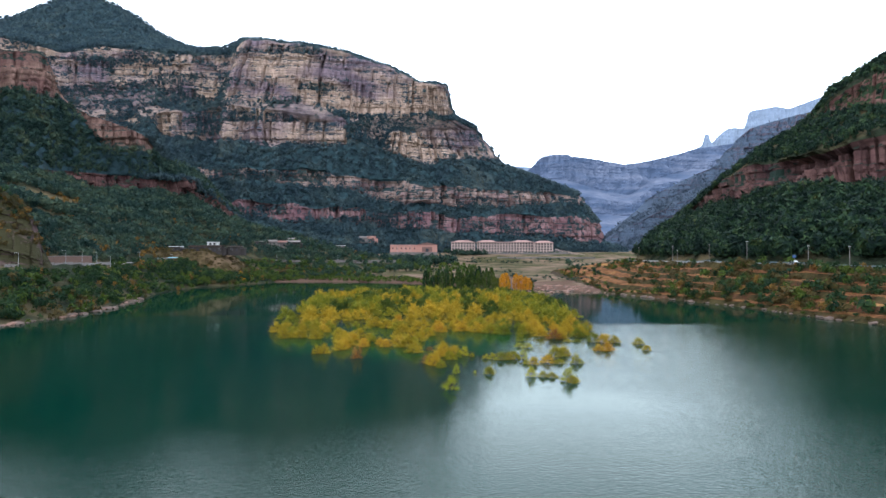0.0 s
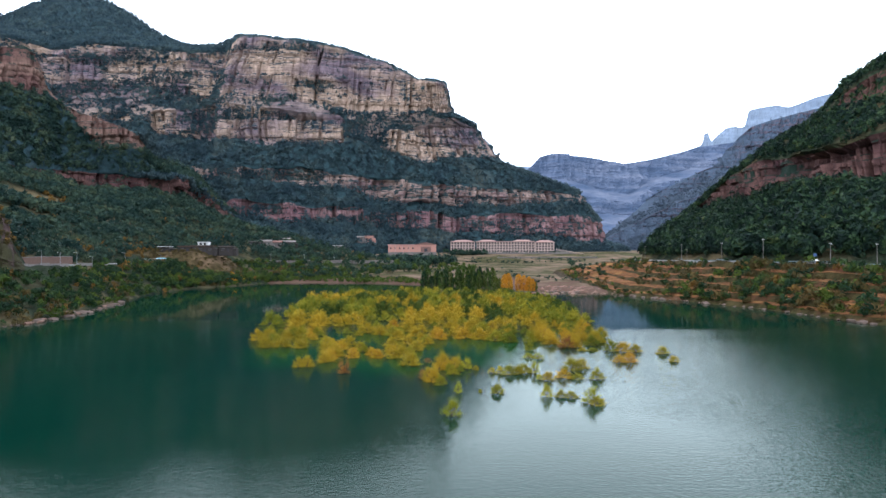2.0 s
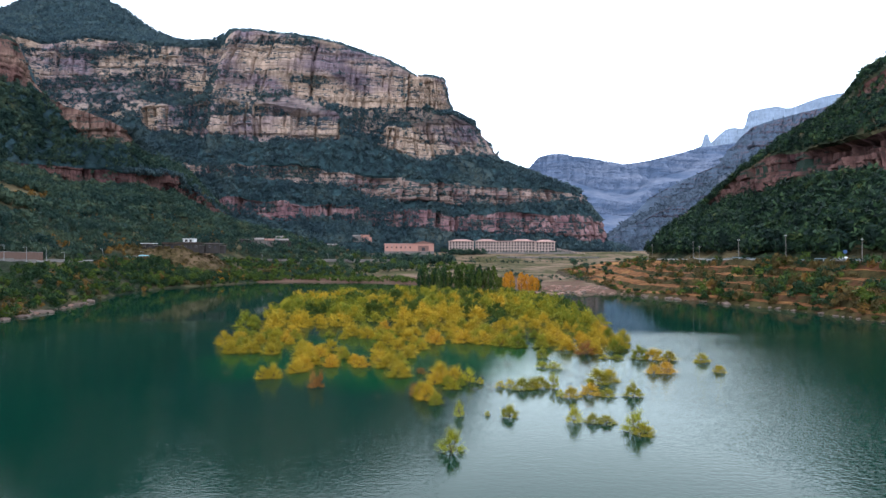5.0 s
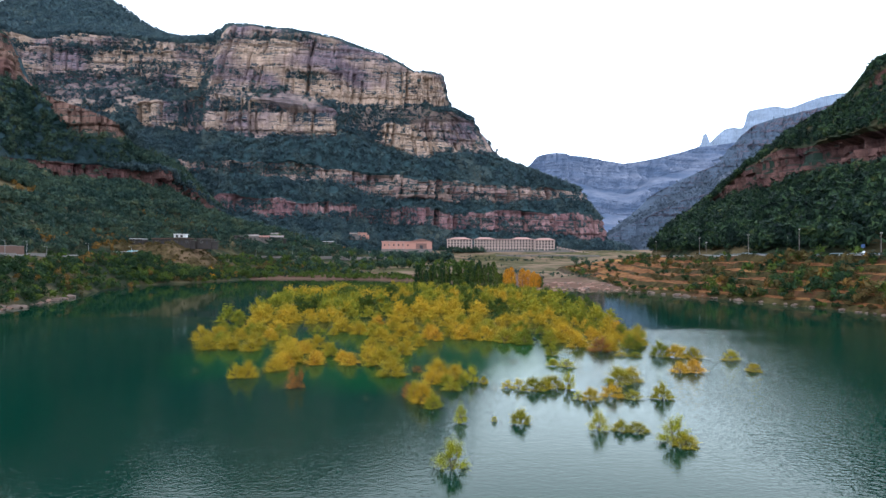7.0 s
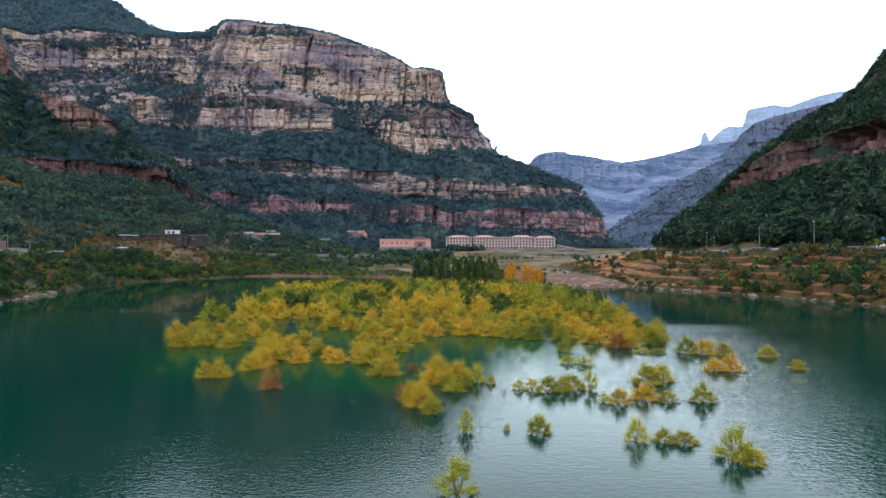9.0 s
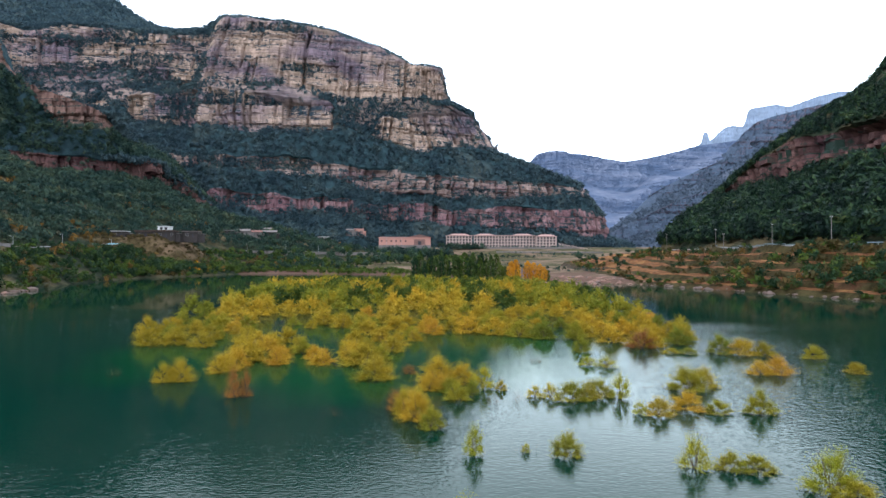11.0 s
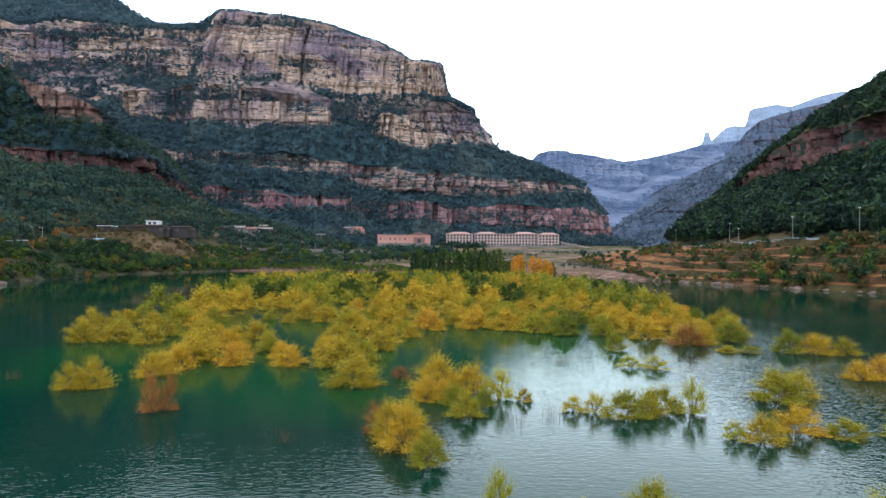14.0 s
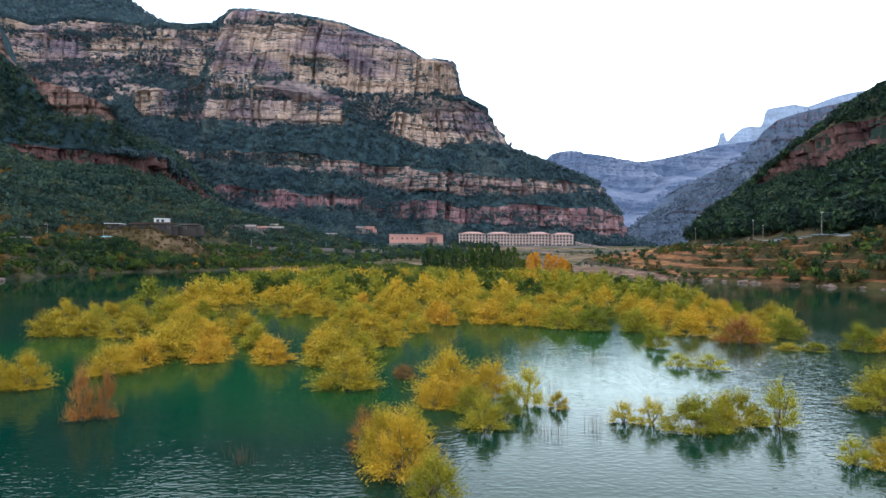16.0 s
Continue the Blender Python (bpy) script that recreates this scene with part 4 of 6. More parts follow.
def willow_crown(name, shoots, each, seed, material, size=0.045, thin=0.36, sparse=False):
    """Rounded feathery bush one metre high and wide: clumps of fine shoots, leafy towards their tips, the low ones drooping to the water."""
    r = np.random.default_rng(seed)
    # a ring of low clumps at the water, a ring above it, and the top
    ring = np.repeat([0, 1, 2], [8, 6, 3] if not sparse else [7, 6, 3])
    lobes = len(ring)
    turn = r.uniform(0, 6.28) + np.arange(lobes) * 2.4
    out = np.array([0.35, 0.24, 0.08])[ring] * r.uniform(0.75, 1.12, lobes)
    high = np.array([0.13, 0.44, 0.70])[ring] + r.normal(0, 0.06, lobes)
    rad = r.uniform(0.15, 0.25, lobes) * np.where(ring == 0, 1.25, 1.0)
    lob = np.stack([np.cos(turn) * out, np.sin(turn) * out, high], 1)
    k = r.integers(0, lobes, shoots)
    d = r.normal(0, 1, (shoots, 3)) + np.column_stack([np.cos(turn[k]) * 0.5, np.sin(turn[k]) * 0.5, np.array([0.0, 0.2, 0.4])[ring[k]]])
    d /= np.linalg.norm(d, axis=1)[:, None]
    tip = lob[k] + d * (rad[k] * r.uniform(0.80, 1.08, shoots))[:, None]
    root = lob[k] * np.array([0.6, 0.6, 0.45]) + r.normal(0, 0.02, (shoots, 3))
    f = 1 - (1 - r.uniform(0.0, 1.0, (shoots, each))) ** 0.62 * 0.72
    arch = np.array([0, 0, 1.0]) * (0.16 * f * (1 - f))[..., None] - np.array([0, 0, 1.0]) * (0.05 * f ** 4)[..., None]
    p = root[:, None] + (tip - root)[:, None] * f[..., None] + arch + r.normal(0, 0.016, (shoots, each, 3))
    p[..., 2] = np.where(p[..., 2] < 0.03, 0.03 + np.abs(p[..., 2] - 0.03) * 0.3, p[..., 2])
    axis = (tip - root)[:, None] / np.linalg.norm(tip - root, axis=1)[:, None, None] + np.array([0, 0, 1.0]) * (0.35 - 0.9 * f ** 2)[..., None]
    axis = axis + r.normal(0, 0.34, p.shape)
    p, axis = p.reshape(-1, 3), axis.reshape(-1, 3)
    count = len(p)
    axis /= np.linalg.norm(axis, axis=1)[:, None]
    t = np.cross(axis, np.repeat(d, each, 0) + r.normal(0, 0.45, (count, 3)))
    t /= np.linalg.norm(t, axis=1)[:, None] + 1e-6
    a = size * r.uniform(0.7, 1.4, (count, 1))
    # oversized leaves added deep inside block light and darken the heart of the bush
    inner = r.random(count) < 0.12
    away = lob[np.repeat(k, each)]
    p = np.where(inner[:, None], away * (0.9, 0.9, 0.85) + (p - away) * 0.55, p)
    a = np.where(inner[:, None], a * 2.6, a)
    q = np.stack([p - axis * a - t * a * thin, p - axis * a + t * a * thin, p + axis * a], 1)
    q[..., 2] = np.maximum(q[..., 2], 0.01)
    return fast_mesh(name, q.reshape(-1, 3), np.arange(count * 3).reshape(-1, 3), [material])


WILLOWS = {
    "gold": (LEAF_GOLD, "golden yellow rounded willow bush standing in lake water", False),
    "olive": (LEAF_OLIVE, "yellow-green rounded willow bush standing in lake water", False),
    "pale": (LEAF_PALE, "pale yellow-green thin willow with bare stems in water", True),
    "rust": (LEAF_RUST, "rusty brown thinning willow bush standing in water", True)}
made_willows = {}


def plant_willow(tone, k, x, y, h, wide, near=True):
    """A willow bush of that height and width; near ones carry finer leaves."""
    key = (tone, k % 4, near)
    m = pose(x, y, 0, 0, 0, random.uniform(0, 360)) @ Matrix.Diagonal((wide, wide, h, 1))
    if key not in made_willows:
        material, label, sparse = WILLOWS[tone]
        seed = 40 + 7 * (k % 4) + len(tone)
        root = tagged(new("willow"), label, "willow bush", "flooded willows")
        part("trunk", stems_mesh("trunk", 9 if sparse else 7, seed, BARK, 0.34, 0.72, 1.5 if sparse else 1.0), root)
        shoots, each, size = (900, 13, 0.0108) if near else (430, 11, 0.0188)
        if sparse:
            shoots = shoots * 3 // 5
        part("crown", willow_crown("crown", shoots, each, seed, material, size, sparse=sparse), root)
        made_willows[key] = root
        root.matrix_basis = m
        return
    copy_thing(made_willows[key], Matrix.Identity(4)).matrix_basis = m


def inside(x, y, poly):
    hit = False
    for (x0, y0), (x1, y1) in zip(poly, poly[1:] + poly[:1]):
        if (y0 > y) != (y1 > y) and x < x0 + (y - y0) / (y1 - y0) * (x1 - x0):
            hit = not hit
    return hit


GROVE = [(-41.7, 163.6), (-34.2, 159.8), (-29, 160.8), (-24.7, 150.6), (-23.5, 142.1), (-20.4, 142.2), (-18.8, 145.2), (-11.8, 147.6), (-6.9, 143.5), (-4.2, 149.4), (-4.9, 162.3), (-1, 172.7), (2.2, 177.5), (6, 174.1), (16.9, 169.9), (25.5, 161.8), (31.3, 165.6), (35.8, 168.5)] + [(40, 183.7), (42.7, 228.8), (42.5, 303.4), (35, 357.1), (-7.5, 368), (-43.4, 357.1), (-57.3, 303.4), (-52, 242.5), (-49.2, 205.5)]
random.seed(5)
grove = []
tries = 0
while tries < 60000 and len(grove) < 950:
    tries += 1
    y = random.uniform(120, 420)
    x = random.uniform(-75, 75)
    if not inside(x, y, GROVE):
        continue
    if float(vnoise(x / 7, y / 9, 8.8)) < (-0.34 if x > -12 else -0.16) and y < 250:
        continue
    gap = 3.5 if y < 190 else 4.9
    if any((x - a) ** 2 + (y - b) ** 2 < gap * gap for a, b in grove):
        continue
    grove.append((x, y))
near = [q for q in grove if q[1] < 205]
far = [q for q in grove if q[1] >= 205]
for k, (x, y) in enumerate(near):
    green = 0.10 + 0.4 * (y > 185) + 0.35 * float(vnoise(x / 15, y / 15, 3.3))
    tone = "olive" if random.random() < green else ("rust" if random.random() < 0.02 else "gold")
    h = random.choice((random.uniform(2.0, 2.9), random.uniform(2.7, 3.9)))
    plant_willow(tone, random.randrange(4), x, y, h, h * random.uniform(1.15, 1.6), y < 146)

# single bushes off the grove, by stretch of water: place, height, width, tone
EDGE = [(-24.4, 137.7, 2.8, 2.9, "g"), (-25.8, 137.3, 2.4, 2.3, "g"), (-17.1, 130.3, 3.2, 1.5, "r"), (-16.2, 130.8, 3.2, 1.2, "r"), (-5.8, 138.7, 2.9, 4.2, "g"), (-2.8, 142.1, 1.2, 1.8, "r"), (0.1, 137.5, 3.2, 4.0, "g"),
        (-1.5, 122.9, 3.1, 3.0, "g"), (-2.4, 124.4, 2.7, 2.2, "g"), (-3.2, 126.2, 2.1, 1.9, "r"), (-0.4, 120.5, 2.0, 2.1, "o"), (1.7, 129.4, 1.9, 2.3, "o"), (4.2, 134.5, 2.7, 2.4, "p"), (5.8, 133.8, 1.1, 1.3, "g"), (0.5, 134.6, 1.7, 2.0, "g"), (3.0, 131.9, 1.6, 1.7, "o"),
        (-0.6, 133.8, 2.1, 2.3, "g"), (1.2, 132.6, 1.9, 2.2, "o"), (2.4, 136.4, 2.6, 3.0, "g"), (-1.4, 128.0, 1.6, 1.9, "o")]
MIDDLE = [(8.4, 130.9, 1.3, 1.6, "p"), (9.7, 130.7, 1.6, 1.9, "p"), (11.3, 129.5, 2.1, 3.1, "o"), (12.7, 130.2, 1.8, 2.4, "o"), (14.0, 131.1, 2.1, 2.7, "o"), (15.6, 130.6, 2.7, 2.1, "p"), (18.1, 157.5, 2.5, 2.5, "o"), (16.7, 147.5, 1.3, 2.7, "p"), (18.4, 146.2, 1.5, 2.6, "p"),
          (26.7, 160.7, 3.4, 4.3, "r"), (28.6, 162.0, 2.9, 3.6, "g"), (33.0, 165.1, 2.9, 4.2, "o"), (29.1, 156.6, 0.9, 2.4, "o"), (31.1, 156.1, 1.0, 2.7, "o")]
EAST = [(34.9, 156.1, 3.1, 3.6, "o"), (37.3, 155.6, 2.6, 4.4, "g"), (39.6, 154.6, 2.2, 3.0, "g"), (22.5, 133.8, 2.9, 4.0, "o"), (24.4, 134.8, 2.5, 3.0, "o"), (16.8, 124.2, 1.9, 2.4, "g"), (15.5, 124.6, 1.3, 1.4, "p"), (19.6, 126.0, 1.9, 3.0, "g"), (21.6, 125.1, 1.3, 2.4, "o"),
        (24.9, 124.9, 2.3, 2.7, "o"), (32.9, 141.7, 1.9, 2.7, "g"), (34.9, 141.9, 2.4, 3.2, "g"), (44.3, 151.9, 2.1, 2.9, "o"), (43.3, 142.6, 1.5, 2.4, "g")]
NEAR = [(2.3, 114.2, 2.4, 1.4, "p"), (7.9, 114.3, 1.8, 2.3, "o"), (14.7, 111.7, 2.3, 2.2, "p"), (16.7, 111.4, 1.3, 2.0, "o"), (18.1, 111.2, 1.2, 2.2, "o"), (20.2, 107.6, 3.0, 3.0, "p"), (20.6, 106.6, 1.4, 2.6, "o"), (1.2, 100.9, 2.9, 2.7, "p"), (5.5, 114.8, 0.7, 0.6, "p")]
for k, (x, y, h, wide, c) in enumerate(EDGE + MIDDLE + EAST + NEAR):
    plant_willow({"o": "olive", "g": "gold", "r": "rust", "p": "pale"}[c], k, x, y, h * 1.08, wide * 1.16)


def willow_mass(name, places, tone_material, label):
    kinds = []
    for v in range(5):
        me = willow_crown("willow_pattern", 220, 5, 300 + v, tone_material, 0.030, 0.45)
        co = np.empty(len(me.vertices) * 3, np.float32)
        me.vertices.foreach_get("co", co)
        kinds.append(co.reshape(-1, 3))
        bpy.data.meshes.remove(me)
    out = []
    for x, y in places:
        q = kinds[random.randrange(5)]
        a, h, w = random.uniform(0, 6.28), random.choice((random.uniform(2.2, 3.6), random.uniform(3.8, 5.8))) + (1.3 if 235 < y < 330 else 0.0), random.uniform(1.1, 1.5)
        c, s = math.cos(a), math.sin(a)
        out.append(np.stack([(q[:, 0] * c - q[:, 1] * s) * h * w + x, (q[:, 0] * s + q[:, 1] * c) * h * w + y, q[:, 2] * h], 1))
    verts = np.concatenate(out)
    return tagged(new(name, fast_mesh(name, verts, np.arange(len(verts)).reshape(-1, 3), [tone_material])), label, "willows", kind="stuff")


split = [float(vnoise(x / 18, y / 18, 1.7)) + (y - 300) / 250 for x, y in far]
dark = [float(vnoise(x / 9, y / 11, 6.1)) > 0.12 and y > 225 for x, y in far]
willow_mass("golden_willows", [q for q, f, d in zip(far, split, dark) if f < -0.25 and not d], LEAF_GOLD_FAR, "golden willow thicket in shallow water")
willow_mass("green_willows", [q for q, f, d in zip(far, split, dark) if f >= -0.25 and not d], LEAF_OLIVE_FAR, "yellow-green willow thicket in shallow water")
willow_mass("dark_willows", [q for q, d in zip(far, dark) if d], LEAF_LIME, "dark green willow clumps in the thicket")


# ---- small tools for built things ----
def boxes_mesh(name, parts, materials, bevel=0.0):
    """One mesh of joined boxes: (x0, y0, z0, x1, y1, z1, material number)."""
    bm = bmesh.new()
    for x0, y0, z0, x1, y1, z1, mi in parts:
        made = bmesh.ops.create_cube(bm, size=1.0)["verts"]
        for v in made:
            v.co = Vector(((x0 + x1) / 2 + v.co.x * (x1 - x0), (y0 + y1) / 2 + v.co.y * (y1 - y0), (z0 + z1) / 2 + v.co.z * (z1 - z0)))
        for f in {f for v in made for f in v.link_faces}:
            f.material_index = mi
    if bevel:
        bmesh.ops.bevel(bm, geom=bm.edges[:], offset=bevel, segments=1, affect="EDGES")
    me = bpy.data.meshes.new(name)
    bm.to_mesh(me)
    bm.free()
    for m in materials:
        me.materials.append(m)
    return me


def box(name, lo, hi, material, parent, label="", bevel=0.0):
    return part(name, boxes_mesh(name, [(*lo, *hi, 0)], [material], bevel), parent, label)


def tube_mesh(name, points, radii, material, sides=6):
    verts, quads = [], []
    for (x, y, z), r in zip(points, radii):
        for q in range(sides):
            w = 6.28318 * q / sides
            verts.append((x + r * math.cos(w), y + r * math.sin(w), z))
    for i in range(len(points) - 1):
        for q in range(sides):
            quads.append((i * sides + q, i * sides + (q + 1) % sides, (i + 1) * sides + (q + 1) % sides, (i + 1) * sides + q))
    return fast_mesh(name, verts, quads, [material], smooth=True)


bpy.context.view_layer.update()
land_trees = {}


def land(x, y):
    """Height of the land under a place."""
    from mathutils.bvhtree import BVHTree
    best = -6.0
    for nm in ("hillside", "hill", "valley_floor", "mountain"):
        if nm not in land_trees:
            me = bpy.data.objects[nm].data
            co = np.empty(len(me.vertices) * 3, np.float32)
            me.vertices.foreach_get("co", co)
            idx = np.empty(len(me.loops), np.int32)
            me.loops.foreach_get("vertex_index", idx)
            land_trees[nm] = BVHTree.FromPolygons(co.reshape(-1, 3).tolist(), idx.reshape(-1, 4).tolist())
        hit = land_trees[nm].ray_cast(Vector((x, y, 600)), Vector((0, 0, -1)))
        if hit[0] is not None and hit[0].z > best and hit[0].z < 120:
            best = hit[0].z
    return best


# ---- shrubs on the banks ----


def shrub(material, seed, label, count=180):
    root = tagged(new("shrub"), label, "shrub", "shrubs on the lake banks")
    part("trunk", stems_mesh("trunk", 5, seed, BARK, 0.3, 0.7), root)
    q = crown_quads(count, 0.095, 7, seed, 0.95, 1.15)
    part("crown", fast_mesh("crown", q.reshape(-1, 3), np.arange(count * 4).reshape(-1, 4), [material]), root)
    return root


SHRUBS = {"green": (LEAF_GREEN, "dark green rounded shrub on the lake bank"), "lime": (LEAF_LIME, "yellow-green leafy shrub on the lake bank"), "brown": (LEAF_BRUSH, "reddish brown autumn shrub on the lake bank")}
made_shrubs = {}


def plant_shrub(tone, k, x, y, z, h, w=1.0):
    m = pose(x, y, z - 0.1, 0, 0, random.uniform(0, 360)) @ Matrix.Diagonal((h * w, h * w, h, 1))
    if (tone, k) not in made_shrubs:
        made_shrubs[tone, k] = shrub(SHRUBS[tone][0], 500 + 11 * k + len(tone), SHRUBS[tone][1])
        made_shrubs[tone, k].matrix_basis = m
        return
    copy_thing(made_shrubs[tone, k], Matrix.Identity(4)).matrix_basis = m


random.seed(21)
bank = slots(west_g[138:157], np.zeros(19), 150, lambda a: (a[..., 1] > 165) & (a[..., 1] < 560) & (a[..., 2] > 0.9) & ((a[..., 2] < 13.2) | (a[..., 1] > 350)))
for x, y, z in bank:
    tone = random.choices(("green", "lime", "brown"), (0.62, 0.28, 0.10))[0]
    plant_shrub(tone, random.randrange(3), x, y, z, random.uniform(2.4, 5.2), random.uniform(0.9, 1.3))
bank = slots(east_g[113:142], np.zeros(29), 70, lambda a: (a[..., 1] > 165) & (a[..., 1] < 560) & (a[..., 2] > 0.9) & (vnoise(a[..., 0] / 16, a[..., 1] / 16, 5.5) > -0.1))
for x, y, z in bank:
    tone = random.choices(("green", "lime", "brown"), (0.55, 0.2, 0.25))[0]
    plant_shrub(tone, random.randrange(3), x, y, z, random.uniform(1.6, 3.8), random.uniform(0.9, 1.4))
shore = slots(east_g[137:142], np.zeros(5), 70, lambda a: (a[..., 1] > 165) & (a[..., 1] < 400) & (a[..., 2] > 0.3))
for x, y, z in shore:
    plant_shrub(random.choice(("green", "brown", "lime")), random.randrange(3), x, y, z, random.uniform(1.0, 2.4), 1.3)


# ---- stones along the water ----
STONE = plain("pale_shore_stone", (0.135, 0.095, 0.078), 0.9, 0.4, 1.5)


PALE_STONE = plain("pale_gravel_boulder", (0.24, 0.14, 0.108), 0.9, 0.4, 1.5)


def stone_mesh(seed, material):
    r = np.random.default_rng(seed)
    bm = bmesh.new()
    bmesh.ops.create_icosphere(bm, subdivisions=1, radius=1.0)
    for v in bm.verts:
        v.co *= 1 + r.uniform(-0.28, 0.22)
        v.co.z *= 0.6
    me = bpy.data.meshes.new("stone")
    bm.to_mesh(me)
    bm.free()
    me.materials.append(material)
    return me


STONES = [[stone_mesh(k, m) for k in range(5)] for m in (STONE, PALE_STONE)]


def put_stone(x, y, z, s, tone=0):
    ob = tagged(new("boulder", STONES[tone][random.randrange(5)]), "pale pinkish boulder on the gravel spit" if tone else "brown weathered boulder at the waterline", "boulder", "shore boulders")
    ob.matrix_basis = pose(x, y, z, 0, 0, random.uniform(0, 360)) @ Matrix.Diagonal((s * random.uniform(0.8, 1.5), s, s * random.uniform(0.7, 1.1), 1))


for k in range(80):
    y = random.uniform(180, 300)
    x = np.interp(y, [188, 226, 262, 345], [-125, -121, -127, -146]) - random.uniform(-0.5, 1.0) * random.choice((1, 1, 4))
    put_stone(x, y, max(0.1, land(x, y)), random.choice((0.4, 0.5, 0.7, 1.0, 1.7)) * random.uniform(0.8, 1.3), k % 3 == 0)
for k in range(90):
    y = random.uniform(180, 345)
    x = np.interp(y, [161, 212, 246, 266, 298, 345], [131, 120, 117, 112, 102, 84]) + random.uniform(-0.3, 2.5)
    put_stone(x, y, random.uniform(-0.2, 0.4), random.choice((0.3, 0.4, 0.6, 0.9)) * random.uniform(0.8, 1.3) if k % 9 else random.uniform(1.3, 2.0))
for k in range(140):
    x, y = random.uniform(46, 88), random.uniform(350, 400)
    put_stone(x, y, max(0.1, land(x, y)), random.choice((0.4, 0.6, 0.9, 1.6)) * random.uniform(0.8, 1.2), k % 3 > 0)

# ---- poplars and autumn trees at the head of the grove ----
LEAF_POPLAR = leaves("dark_poplar_leaf", [(0.0, (0.008, 0.022, 0.012)), (0.6, (0.022, 0.05, 0.02)), (1.0, (0.07, 0.10, 0.025))], 0.15)


def tall_tree(name, label, category, group, material, seed, narrow, count=420, size=0.05):
    root = tagged(new(name), label, category, group)
    part("trunk", tube_mesh("trunk", [(0, 0, -0.05), (0.01, 0, 0.3), (0, 0.01, 0.6), (0, 0, 0.92)], [0.022, 0.017, 0.011, 0.003], BARK), root)
    r = np.random.default_rng(seed)
    z = r.uniform(0.08, 1.0, count)
    rad = narrow * np.sqrt(np.clip(np.sin(np.clip(z * 1.02, 0, 1) * math.pi * 0.93 + 0.2), 0.03, 1)) * r.uniform(0.5, 1.1, count)
    a = r.uniform(0, 6.28, count)
    p = np.stack([np.cos(a) * rad, np.sin(a) * rad, z], 1)
    axis = np.stack([np.cos(a) * 0.4, np.sin(a) * 0.4, np.ones(count)], 1) + r.normal(0, 0.35, (count, 3))
    axis /= np.linalg.norm(axis, axis=1)[:, None]
    t = np.cross(axis, r.normal(0, 1, (count, 3)))
    t /= np.linalg.norm(t, axis=1)[:, None]
    s = size * r.uniform(0.6, 1.3, (count, 1))
    q = np.stack([p - axis * s, p + t * s * 0.5, p + axis * s, p - t * s * 0.5], 1)
    part("crown", fast_mesh("crown", q.reshape(-1, 3), np.arange(count * 4).reshape(-1, 4), [material]), root)
    return root


random.seed(9)
protos = [tall_tree("poplar", "slender dark green poplar behind the willows", "poplar", "row of poplars", LEAF_POPLAR, 700 + k, 0.16) for k in range(3)]
LEAF_POPLAR_GREEN = leaves("green_poplar_leaf", [(0.0, (0.018, 0.04, 0.012)), (0.6, (0.045, 0.075, 0.018)), (1.0, (0.10, 0.12, 0.02))], 0.15)
green_protos = [tall_tree("poplar", "slender mid-green poplar behind the willows", "poplar", "row of poplars", LEAF_POPLAR_GREEN, 760 + k, 0.17) for k in range(2)]
lime_protos = [tall_tree("poplar", "slender yellow-green poplar behind the willows", "poplar", "row of poplars", LEAF_LIME, 720 + k, 0.20) for k in range(2)]
gold_protos = [tall_tree("autumn_tree", "orange autumn tree at the lake head", "tree", "autumn trees", LEAF_ORANGE, 740 + k, 0.26) for k in range(2)]


def stand(protos, k, x, y, z, h, w=1.0):
    p = protos[k % len(protos)]
    ob = p if not p.get("stood") else copy_thing(p, Matrix.Identity(4))
    p["stood"] = 1
    ob.matrix_basis = pose(x, y, z, 0, 0, random.uniform(0, 360)) @ Matrix.Diagonal((h * w, h * w, h, 1))


for k, (px, h) in enumerate(zip((-10, -9, -7, -5, -3.5, -2, 0, 1.5, 3, 5, 6.5, 8, 9.5, 11, 12, 14, 15.5, 17, 19, 20.5, 22, 24, 25.5, 27, 29), (11, 12, 11, 8.5, 9.5, 9, 10, 9, 10.5, 9, 10, 11, 9.5, 10, 10.5, 9.5, 10, 9.5, 10.5, 9, 10, 9.5, 9, 9.5, 9))):
    stand((protos, green_protos, green_protos, protos, lime_protos)[k % 5] if k > 1 else protos, k, px + random.uniform(-1, 1), 388 + random.uniform(-4, 6), max(0, land(px, 390)), h * random.uniform(0.95, 1.4), random.uniform(0.65, 1.05))
for k, (px, h) in enumerate(zip((29, 31, 37, 47, 50), (7.5, 7, 7, 6, 5.5))):
    stand(lime_protos, k, px, 380 + random.uniform(-4, 4), max(0, land(px, 380)), h, 1.3)
for k, (px, h) in enumerate(zip((33.5, 35, 41, 43.5, 46, 48.5), (7.5, 8, 7.5, 7, 6.5, 5.5))):
    stand(gold_protos, k, px, 374 + random.uniform(-3, 3), max(0, land(px, 374)), h * 1.25, 0.9)

# round dark trees on the valley floor
LEAF_VALLEY = leaves("blue_green_foliage", [(0.0, (0.012, 0.028, 0.02)), (0.6, (0.03, 0.06, 0.035)), (1.0, (0.07, 0.10, 0.04))], 0.05)


def round_tree(material, seed, label):
    root = tagged(new("tree"), label, "tree", "valley trees")
    part("trunk", tube_mesh("trunk", [(0, 0, -0.05), (0.01, 0, 0.25), (0, 0.01, 0.5)], [0.03, 0.024, 0.012], BARK), root)
    q = crown_quads(200, 0.085, 8, seed, 1.0, 1.0)
    q[..., 2] += 0.08
    part("crown", fast_mesh("crown", q.reshape(-1, 3), np.arange(800).reshape(-1, 4), [material]), root)
    return root


